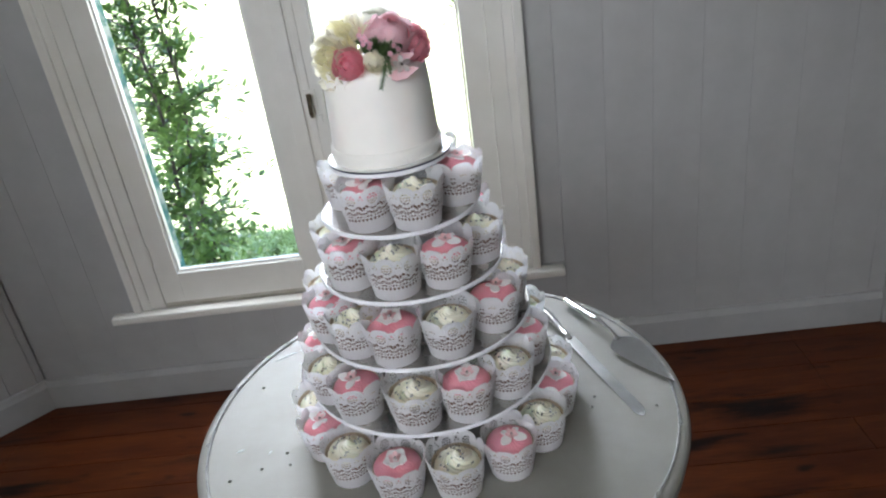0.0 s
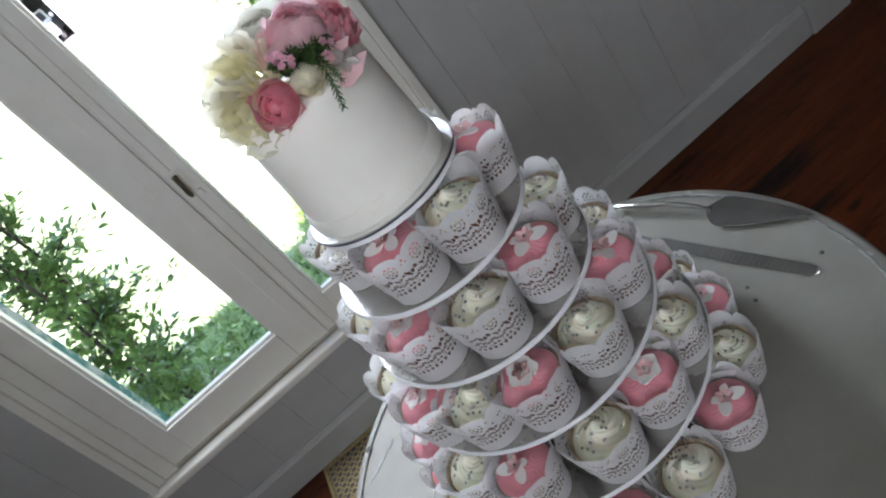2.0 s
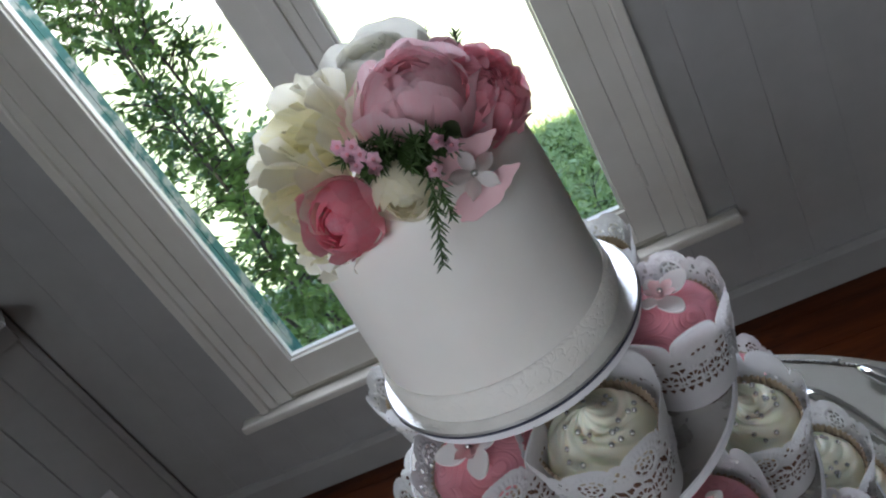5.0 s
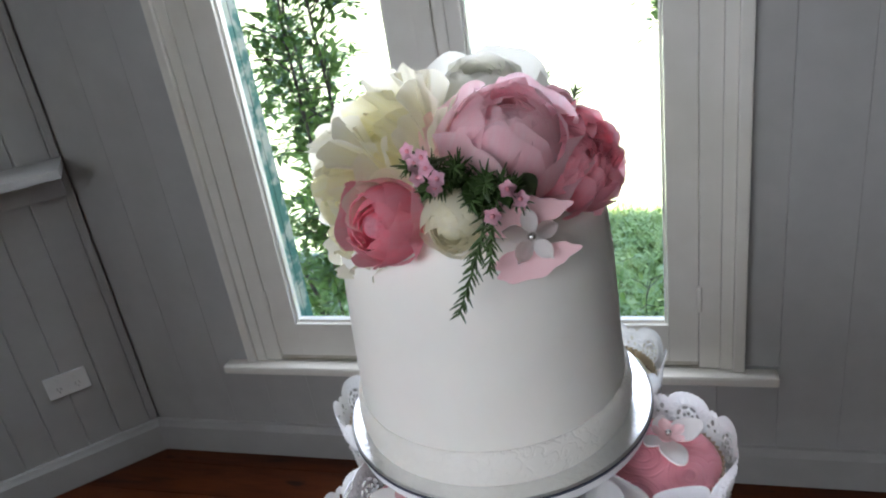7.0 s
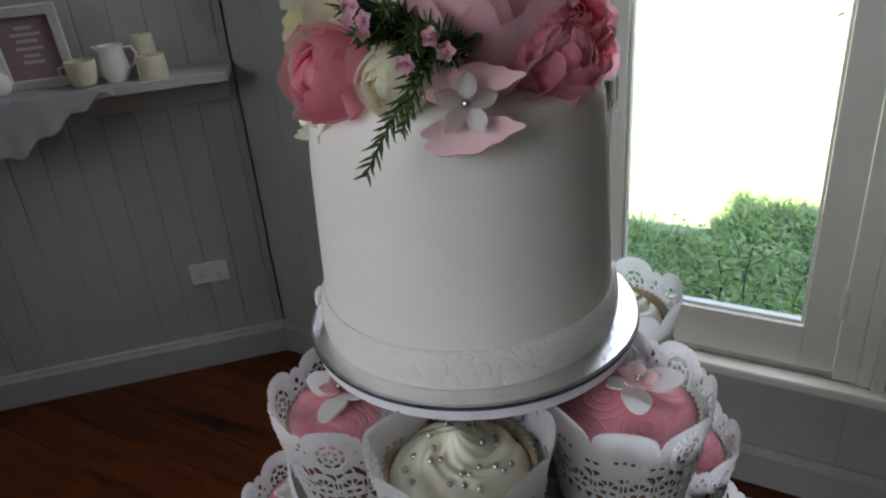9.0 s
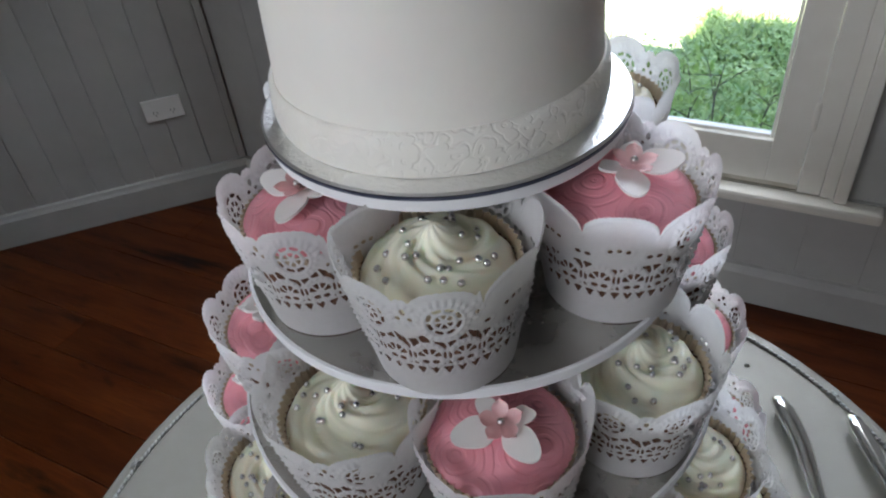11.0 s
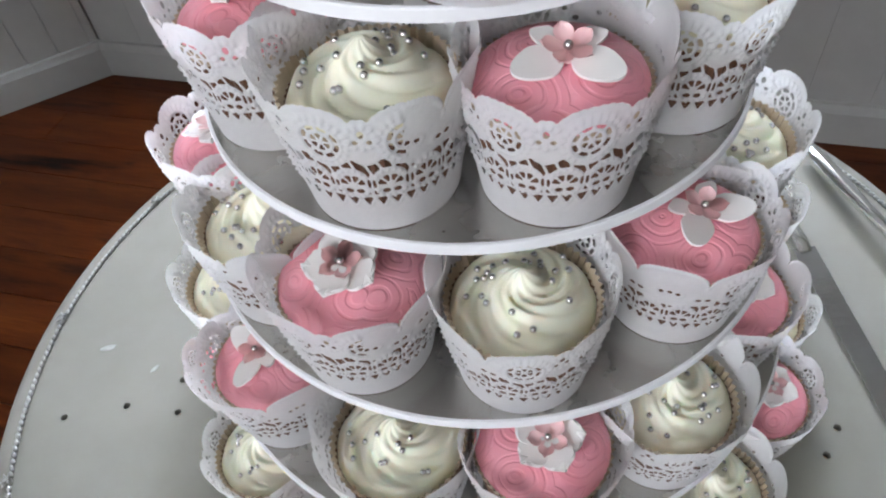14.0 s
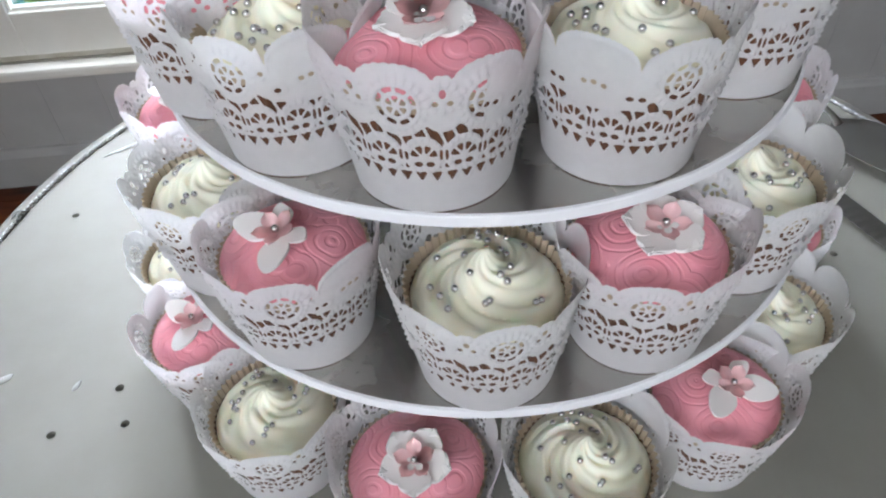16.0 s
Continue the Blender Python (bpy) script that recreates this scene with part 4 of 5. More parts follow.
def petal_patch(L, W, cup, curl, nu=6, nv=6, point=0.0):
    """A thin petal along +x from its base, cupped and curled, with a round or pointed end."""
    bm = bmesh.new()
    grid = []
    for j in range(nv + 1):
        v = j / nv
        row = []
        half = W * 0.5 * (math.sin(math.pi * min(1.0, 0.16 + 0.84 * v) ** (0.9 + point)) ** 0.75 + 0.02)
        for i in range(nu + 1):
            u = 2 * i / nu - 1
            x = L * v * (1 - 0.08 * u * u * v)
            z = cup * L * (u * u) * 0.6 * math.sin(math.pi * (0.2 + 0.7 * v)) + curl * L * v * v
            row.append(bm.verts.new((x, u * half, z)))
        grid.append(row)
    for j in range(nv):
        for i in range(nu):
            bm.faces.new((grid[j][i], grid[j][i + 1], grid[j + 1][i + 1], grid[j + 1][i]))
    bmesh.ops.solidify(bm, geom=bm.faces[:], thickness=0.0007)
    crisp(bm)
    return bm


def blossom_petal(L, W, cup):
    """A broad round gumpaste petal along +x, a millimetre thick, one side raised so that it laps its neighbour."""
    bm = bmesh.new()
    grid = []
    for j in range(9):
        v = 1 - (1 - j / 8) ** 1.6
        if v < 0.55:
            half = W * 0.5 * (0.40 + 0.60 * math.sin(math.pi * 0.5 * v / 0.55))
        else:
            half = W * 0.5 * math.sqrt(max(0.03, 1 - ((v - 0.55) / 0.455) ** 2))
        row = []
        for i in range(11):
            u = i / 5 - 1
            x = L * v * (1 - 0.10 * abs(u) ** 2.2 * v)
            row.append(bm.verts.new((x, u * half, cup * L * (0.30 * u * u * v + 0.70 * v ** 1.7) + 0.0008 * u * v)))
        grid.append(row)
    for j in range(8):
        for i in range(10):
            bm.faces.new((grid[j][i], grid[j][i + 1], grid[j + 1][i + 1], grid[j + 1][i]))
    bmesh.ops.recalc_face_normals(bm, faces=bm.faces[:])
    bmesh.ops.solidify(bm, geom=bm.faces[:], thickness=0.0013)
    crisp(bm)
    return mesh_of(bm, "petal", True)


def lobed_wing(scale):
    """One side of a cut gumpaste butterfly: two round lobes, flat, a little raised."""
    bm = bmesh.new()
    n = 48
    pts = []
    for k in range(n + 1):
        a = radians(-88 + 176 * k / n)
        up = 0.0135 * max(0.0, math.cos((a - 0.72) * 1.7)) * (1 + 0.06 * math.cos(9 * (a - 0.5)))
        low = 0.0190 * max(0.0, math.cos((a + 0.62) * 1.45)) * (1 + 0.07 * math.cos(7 * (a + 0.62)))
        r = max(up, low, 0.0040) * scale
        pts.append((r * math.cos(a), r * math.sin(a)))
    lo = [bm.verts.new((x, y, 0.16 * x)) for x, y in pts]
    hi = [bm.verts.new((x, y, 0.16 * x + 0.0012)) for x, y in pts]
    bm.faces.new(hi)
    bm.faces.new(lo[::-1])
    for k in range(n + 1):
        j = (k + 1) % (n + 1)
        bm.faces.new((lo[k], lo[j], hi[j], hi[k]))
    crisp(bm)
    return mesh_of(bm, "wing", True)


BLOSSOM_PETAL = blossom_petal(0.0150, 0.0150, 0.15)
CENTRE_PETAL = mesh_of(petal_patch(0.0098, 0.0068, 0.20, 0.22, 4, 6, 0.7), "centre_petal", True)
WING = lobed_wing(1.0)


def proto_cream(k):
    rnd = random.Random(100 + k)
    c = thing("cupcake", "cupcake with swirled cream icing and silver pearls in a lacy wrapper", "cupcake", pose(0, 0, 0), "cupcakes on the stand")
    part("wrapper", WRAPS[k % 6], None, c, "white pierced paper doily wrapper", m=pose(0, 0, 0.0003, 0, 0, rnd.uniform(-25, 25)))
    part("baking_case", CASE, M_case, c, "brown pleated paper case")
    part("case_rim", CASE_RIM, M_case_rim, c, "pale pleated edge of the paper case")
    part("sponge", SPONGE, M_sponge, c)
    ic = part("icing", icing_mesh(k), M_cream, c)
    ridges, twist = 9, 3.6 if k % 2 else 3.0
    for _ in range(26):
        rho, th = math.sqrt(rnd.uniform(0.04, 0.62)), rnd.uniform(0, 6.283)
        z = icing_height(rho, th, ridges, twist, k) + 0.0007
        part("sugar_pearl", PEARL, M_pearl, ic, m=pose(0.0296 * rho * math.cos(th), 0.0296 * rho * math.sin(th), z))
    return c


def proto_pink(k, kind):
    rnd = random.Random(200 + k)
    words = {"blossom": "a white sugar blossom", "butterfly": "a white sugar butterfly"}[kind]
    c = thing("cupcake", f"pink fondant cupcake with {words} in a lacy wrapper", "cupcake", pose(0, 0, 0), "cupcakes on the stand")
    part("wrapper", WRAPS[(k + 1) % 6], None, c, "white pierced paper doily wrapper", m=pose(0, 0, 0.0003, 0, 0, rnd.uniform(-25, 25)))
    part("baking_case", CASE, M_case, c, "brown pleated paper case")
    part("case_rim", CASE_RIM, M_case_rim, c, "pale pleated edge of the paper case")
    part("sponge", SPONGE, M_sponge, c)
    R = 0.0308
    prof = [(R - 0.001, 0.0435), (R, 0.0449), (R * 0.96, 0.0472), (R * 0.84, 0.0504), (R * 0.65, 0.0532), (R * 0.42, 0.0551), (R * 0.2, 0.0560), (0, 0.0562)]
    part("fondant", lathe(prof, 64), M_pink, c, "pink fondant pressed with a scroll pattern", True)
    d = part("topper", lathe([(0, 0.0), (0.004, 0.0), (0.004, 0.0012), (0, 0.0018)], 12), M_petal_pink, c, words,
             m=pose(0.001, -0.005, 0.0572, rnd.uniform(8, 14), rnd.uniform(-6, 6), rnd.uniform(-25, 25)))
    if kind == "blossom":
        for i in range(5):
            part("petal", BLOSSOM_PETAL, M_petal_white, d, m=Matrix.Rotation(2 * math.pi * i / 5, 4, "Z") @ Matrix.Translation((0.0016, 0, 0.0008 + 0.0003 * i)) @ Matrix.Rotation(rnd.uniform(-0.07, 0.0), 4, "Y"))
    else:
        for sx in (1, -1):
            part("wing", WING, M_petal_white, d, m=Matrix.Translation((0.001 * sx, 0, 0.0006)) @ Matrix.Diagonal((sx, 1, 1, 1)))
    for i in range(5):
        part("centre_petal", CENTRE_PETAL, M_petal_pink, d, m=Matrix.Rotation(2 * math.pi * (i + 0.5) / 5, 4, "Z") @ Matrix.Translation((0.0006, 0, 0.0022)) @ Matrix.Rotation(-0.20, 4, "Y"))
    part("sugar_pearl", BIG_PEARL, M_pearl, d, m=pose(0, 0, 0.0046))
    return c


def cupcakes():
    rows = [
        (DISCS[0][0], 0.0728, [(-123, "b"), (-75, "c"), (-10, "b", -0.004), (58, "c"), (108, "f"), (168, "c")]),
        (DISCS[1][0], 0.0955, [(-141, "f"), (-100.5, "c"), (-61, "b"), (-17, "c", -0.005), (38, "f", -0.004), (74, "c"), (109, "f"), (144, "c"), (-180, "c")]),
        (DISCS[2][0], 0.1225, [(-156, "f"), (-130, "c"), (-103.5, "f"), (-71, "c"), (-35, "b", -0.003), (-4, "c", -0.0095), (42, "f"), (68, "c"), (94, "f"), (120, "c"), (148, "f"), (176, "c")]),
        (DISCS[3][0], 0.1455, [(-178, "f"), (-151, "c"), (-127, "b"), (-95, "c"), (-68.7, "f"), (-42.5, "c"), (-14, "f", -0.009), (13, "c", -0.006), (38, "f"), (65, "c"), (92, "f"), (119, "c"), (150, "c")]),
        (TZ, 0.1725, [(-175.5, "c"), (-155, "b"), (-132.5, "c"), (-106, "f"), (-80.5, "c"), (-55.5, "b"), (-33.5, "c"), (-10, "f"), (11, "c"), (35, "f"), (58, "c"), (81, "f"), (104, "c"), (127, "f"), (149, "c"), (167, "f")])]
    protos = {"c": [proto_cream(k) for k in range(4)], "f": [proto_pink(k, "blossom") for k in range(3)], "b": [proto_pink(k + 3, "butterfly") for k in range(2)]}
    used = set()
    rnd = random.Random(5)
    count = {"c": 0, "f": 0, "b": 0}
    for z, r, cups in rows:
        for az, kind, *inward in cups:
            pr = protos[kind][count[kind] % len(protos[kind])]
            count[kind] += 1
            m = ring_pose(r + sum(inward) + rnd.uniform(-0.0012, 0.0012), az, z + 0.0006, rnd.uniform(-12, 12))
            if r < 0.08:
                m = m @ Matrix.Diagonal((0.97, 0.97, 0.97, 1))
            if pr.name not in used:
                used.add(pr.name)
                pr.matrix_basis = m
            else:
                copy_thing(pr, m)


cupcakes()

# ---- flowers on the cake ----
def petal_material(name, base, tip, vein=0.5, rough=0.5):
    m = surface(name, base, tip, rough, scale=45, low=0.3, high=0.75, trans=0.60, bump=0.07, bump_scale=60, stretch=(2, 12, 1.2))
    return m


M_rose_pink = petal_material("pink_petals", (0.98, 0.69, 0.735), (0.985, 0.80, 0.825))
M_rose_coral = petal_material("coral_petals", (0.97, 0.42, 0.51), (0.98, 0.58, 0.65))
M_rose_deep = petal_material("deep_pink_petals", (0.975, 0.47, 0.545), (0.98, 0.61, 0.665))
M_rose_cream = petal_material("cream_petals", (0.975, 0.945, 0.79), (0.98, 0.962, 0.86))
M_rose_yellow = petal_material("pale_yellow_petals", (0.97, 0.925, 0.62), (0.975, 0.95, 0.78))
M_rose_white = petal_material("white_petals", (0.965, 0.955, 0.88), (0.97, 0.965, 0.91))
M_sprig = surface("needle_foliage", (0.035, 0.075, 0.018), (0.09, 0.16, 0.045), 0.5, scale=60)
M_tiny = petal_material("small_pink_flowers", (0.86, 0.56, 0.66), (0.90, 0.68, 0.75))


def globe_petal(name, R, half, el0, el1, flare, ruffle, seed, squash=0.9):
    """A petal that follows a globe round the flower's axis and flares at its rim."""
    rnd = random.Random(seed)
    ph = rnd.uniform(0, 6.28)
    bm = bmesh.new()
    nu, nv = 12, 9
    grid = []
    for j in range(nv + 1):
        v = j / nv
        row = []
        width = math.sin(math.pi * (0.20 + 0.50 * v)) ** 0.6
        for i in range(nu + 1):
            u = 2 * i / nu - 1
            end = 1 - 0.20 * abs(u) ** 2.4 + 0.016 * math.sin(6 * u + 2 * ph) - 0.02 * math.exp(-(u / 0.16) ** 2)
            el = radians(el0 + (el1 - el0) * v * end)
            az = radians(half) * u * width
            rr = R * (1 + flare * v ** 2.2 + 0.05 * u * u + ruffle * v * v * math.sin(4.5 * u + ph) + 0.10 * (max(0.0, v - 0.72) / 0.28) ** 2)
            row.append(bm.verts.new((rr * math.cos(el) * math.cos(az), rr * math.cos(el) * math.sin(az), rr * squash * math.sin(el))))
        grid.append(row)
    for j in range(nv):
        for i in range(nu):
            bm.faces.new((grid[j][i], grid[j][i + 1], grid[j + 1][i + 1], grid[j + 1][i]))
    return mesh_of(bm, name, True)


def heart_mesh(r):
    """The tight heart of a bloom: small petals rolled into a bud, ridged in a spiral."""
    bm = bmesh.new()
    bmesh.ops.create_uvsphere(bm, u_segments=28, v_segments=16, radius=r)
    for v in bm.verts:
        az, el = math.atan2(v.co.y, v.co.x), math.asin(max(-1.0, min(1.0, v.co.z / r)))
        turn = (az / (2 * math.pi) * 3 + el * 1.5) % 1.0
        v.co *= 0.90 + 0.16 * turn * math.cos(el) ** 0.5
    return bm


def bloom(name, label, at, axis, layers, material, seed, inner=None, lift=0.6):
    rnd = random.Random(seed)
    q = Vector(axis).normalized().to_track_quat("Z", "Y").to_matrix().to_4x4()
    t = thing(name, label, "flower", Matrix.Translation(at) @ q, "flowers on the cake")
    R0, R1 = layers[0][1], max(row[1] for row in layers)
    up = [(R1 - row[1]) * lift for row in layers]       # inner petals stand as high as the outer ones
    part("heart", heart_mesh(R0 * 0.94), inner or material, t, smooth=True, m=Matrix.Translation((0, 0, up[0])))
    for li, (n, R, half, el0, el1, flare, ruffle) in enumerate(layers):
        mt = inner if (inner is not None and li < len(layers) // 2) else material
        me = [globe_petal("petal", R, half, el0, el1, flare, ruffle, seed * 31 + li * 3 + v) for v in range(2)]
        for k in me:
            k.materials.append(mt)
        off = rnd.uniform(0, 360)
        for i in range(n):
            part("petal", me[i % 2], None, t, m=Matrix.Translation((0, 0, up[li])) @ Matrix.Rotation(radians(off + 360 * i / n + rnd.uniform(-9, 9)), 4, "Z")
                 @ Matrix.Rotation(radians(rnd.uniform(-6, 6)), 4, "Y") @ Matrix.Diagonal((*([rnd.uniform(0.94, 1.05)] * 3), 1)))
    return t


def layers_rose(R, n=5, ruffle=0.03, loose=0.0, half=58):
    """A full bloom: petals wrap a round heart, each ring a little lower and wider than the last."""
    out = []
    rings = ((0.20, 84), (0.33, 82), (0.46, 79), (0.58, 75), (0.69, 70), (0.79, 64), (0.88, 56), (0.96, 46), (1.03, 34))
    for k, (r, top) in enumerate(rings):
        out.append((3 if k == 0 else n, R * r, half + 10 if k < 3 else half, -62 - k, top, 0.01 * k * loose, ruffle + 0.004 * k))
    return out


def layers_peony(R, n=5, mouth=0):
    """A closed, bowl-shaped bloom: broad smooth petals hug each other, and only a small mouth shows the heart."""
    rings = ((0.36, 74, 74), (0.50, 74, 70), (0.64, 73, 66), (0.77, 71, 63), (0.89, 68, 60), (1.0, 62, 58))
    return [(4 if k < 2 else n, R * r, half, -64 - k, top - mouth, 0.0, 0.018 + 0.003 * k) for k, (r, top, half) in enumerate(rings)]


BED = Matrix.Translation((0.001, 0.0, 0.008))     # the posy sits on a low pad of foam
bloom("pink_rose", "large open pale pink rose", (0.0135, -0.024, 1.5625), (0.26, -0.50, 0.82), layers_peony(0.0232) + [(4, 0.0242, 46, -74, 40, 0.10, 0.04), (4, 0.0236, 42, -78, -4, 0.42, 0.06)], M_rose_pink, 3)
bloom("pink_rose", "small coral pink rose", (-0.0325, -0.053, 1.542), (-0.20, -0.90, 0.28), layers_peony(0.0158, 4, 18) + [(4, 0.0164, 50, -60, 34, 0.16, 0.05)], M_rose_deep, 4, inner=M_rose_coral)
bloom("pink_rose", "deep pink ruffled rose", (0.0345, -0.010, 1.5485), (0.70, -0.55, 0.46), layers_rose(0.0212, 8, 0.05, 0.8, 36), M_rose_deep, 5)
bloom("cream_rose", "small cream rose half open", (-0.0035, -0.055, 1.542), (0.05, -0.95, -0.05), layers_peony(0.0130, 4, 16), M_rose_cream, 6)
bloom("white_rose", "open creamy white rose", (-0.006, 0.025, 1.5675), (0.10, -0.34, 0.94), layers_peony(0.0212, 5, 10) + [(5, 0.0236, 46, -72, 30, 0.34, 0.05)], M_rose_white, 7)
dahlia = [(4, 0.006, 40, -50, 60, 0.1, 0.05), (7, 0.010, 26, -60, 48, 0.25, 0.05), (9, 0.014, 23, -60, 36, 0.38, 0.05), (10, 0.018, 21, -60, 24, 0.45, 0.05), (11, 0.0205, 20, -60, 8, 0.48, 0.06), (10, 0.021, 20, -65, -10, 0.46, 0.06)]
bloom("yellow_dahlia", "pale yellow many-petalled dahlia", (-0.045, -0.014, 1.561), (-0.52, -0.52, 0.62), [(n, R * 1.24, h, a, b, f, r) for n, R, h, a, b, f, r in dahlia], M_rose_cream, 8, inner=M_rose_yellow, lift=0.0)
bloom("yellow_dahlia", "pale yellow dahlia drooping over the cake's edge", (-0.055, -0.031, 1.542), (-0.75, -0.65, 0.02), [(n, R * 1.10, h, a, b, f, r) for n, R, h, a, b, f, r in dahlia], M_rose_cream, 9, inner=M_rose_yellow, lift=0.0)
bloom("pink_rose", "half hidden pink rosebud", (0.0285, 0.006, 1.568), (0.30, -0.15, 0.95), layers_peony(0.0100, 3), M_rose_pink, 10)


def sprig(points, needle, count, seed, label):
    rnd = random.Random(seed)
    t = thing("foliage_sprig", label, "foliage", BED, group="flowers on the cake")
    pts = [Vector(p) for p in points]
    fine = []
    for a, b in zip(pts, pts[1:]):
        for k in range(6):
            fine.append(a.lerp(b, k / 6))
    fine.append(pts[-1])
    part("stem", tube(fine, [0.0007 * (1 - 0.6 * k / len(fine)) for k in range(len(fine))], 5), M_sprig, t)
    bm = bmesh.new()
    for k in range(count):
        f = k / count
        i = min(len(fine) - 2, int(f * (len(fine) - 1)))
        p = fine[i].lerp(fine[i + 1], f * (len(fine) - 1) - i)
        ax = (fine[i + 1] - fine[i]).normalized()
        side = ax.orthogonal().normalized()
        side.rotate(Matrix.Rotation(k * 2.4 + rnd.uniform(-0.3, 0.3), 3, ax))
        d = (side + ax * 0.9).normalized()
        ln = needle * rnd.uniform(0.75, 1.1) * (1 - 0.45 * f)
        tube([p, p + d * ln * 0.55 + ax * ln * 0.05, p + d * ln + ax * ln * 0.12], [0.00045, 0.0005, 0.00012], 4, bm)
    tagged(part("needles", bm, M_sprig, t, "dark green needle leaves"), kind="stuff")
    return t


sprig([(0.010, -0.054, 1.546), (0.009, -0.070, 1.534), (0.006, -0.079, 1.524), (0.001, -0.086, 1.511)], 0.0082, 56, 1, "green needle sprig hanging over the cake")
sprig([(0.012, -0.052, 1.546), (0.013, -0.070, 1.536), (0.013, -0.080, 1.525)], 0.0075, 44, 2, "green needle sprig hanging over the cake")
sprig([(0.014, 0.024, 1.540), (0.019, 0.036, 1.556), (0.021, 0.042, 1.568)], 0.008, 36, 3, "green needle sprig among the roses")
sprig([(0.024, 0.024, 1.536), (0.031, 0.036, 1.550), (0.036, 0.040, 1.560)], 0.008, 36, 4, "green needle sprig among the roses")
for i, (a, b) in enumerate((((-0.010, -0.040, 1.540), (-0.014, -0.062, 1.562)), ((0.0, -0.042, 1.540), (-0.002, -0.064, 1.555)), ((0.010, -0.042, 1.542), (0.020, -0.068, 1.552)),
                            ((0.004, -0.040, 1.540), (0.006, -0.066, 1.546)), ((-0.006, -0.042, 1.540), (-0.010, -0.066, 1.552)), ((0.014, -0.045, 1.540), (0.024, -0.066, 1.546)),
                            ((-0.012, -0.036, 1.545), (-0.018, -0.062, 1.560)), ((-0.004, -0.038, 1.545), (0.001, -0.064, 1.559)), ((0.006, -0.040, 1.542), (0.012, -0.066, 1.553)),
                            ((-0.002, -0.040, 1.545), (-0.006, -0.064, 1.551)), ((0.004, -0.038, 1.546), (0.010, -0.063, 1.549)))):
    mid = tuple((p + q) / 2 + d for p, q, d in zip(a, b, (0, 0, 0.004)))
    sprig([a, mid, b], 0.010, 54, 10 + i, "green needle sprig between the roses")

for p, d in (((0.006, -0.048, 1.549), (0.10, -0.95, -0.25)), ((0.010, -0.046, 1.548), (0.45, -0.85, -0.10)), ((-0.008, -0.044, 1.549), (-0.25, -0.95, 0.05)), ((-0.002, -0.046, 1.550), (-0.05, -0.95, 0.25)), ((0.016, -0.044, 1.546), (0.55, -0.75, 0.15))):
    d = Vector(d).normalized()
    side = Vector((0, 0, 1)).cross(d).normalized()
    m = Matrix((d, side, d.cross(side))).transposed().to_4x4()
    t = thing("rose_leaf", "small dark green rose leaf between the blooms", "leaf", BED @ Matrix.Translation(p) @ m, "flowers on the cake")
    part("blade", petal_patch(0.021, 0.012, 0.22, -0.18, 6, 7, 0.35), M_sprig, t, smooth=True)

TINY = mesh_of(petal_patch(0.0031, 0.0029, 0.2, 0.15, 4, 4), "petal", True)
TINY_EYE = ball_mesh("eye", 0.0010, 8, 5)
for i, p in enumerate([(-0.0083, -0.0685, 1.5609), (-0.0125, -0.0665, 1.5570), (-0.0045, -0.0690, 1.5570), (0.0206, -0.0705, 1.5525), (0.0161, -0.0790, 1.5460), (-0.0100, -0.0665, 1.5645),
                       (-0.0135, -0.0650, 1.5620), (0.0245, -0.0690, 1.5480), (-0.0065, -0.0670, 1.5530), (-0.016, -0.063, 1.566)]):
    v = (Vector(p) - Vector((0.0, -0.02, 1.545))).normalized()
    t = thing("waxflower", "tiny five-petalled pink waxflower", "flower", BED @ Matrix.Translation(p) @ (v + Vector((0.1 * (i % 3 - 1), -0.3, 0.1))).to_track_quat("Z", "Y").to_matrix().to_4x4() @ Matrix.Rotation(i * 0.9, 4, "Z"), "flowers on the cake")
    for k in range(5):
        part("petal", TINY, M_tiny, t, m=Matrix.Rotation(2 * math.pi * k / 5, 4, "Z") @ Matrix.Translation((0.0006, 0, 0)))
    part("eye", TINY_EYE, M_rose_deep, t)
    part("stalk", tube([(0, 0, 0), (0, 0.001, -0.008), (0, 0.004, -0.018)], 0.0005, 5), M_sprig, t)


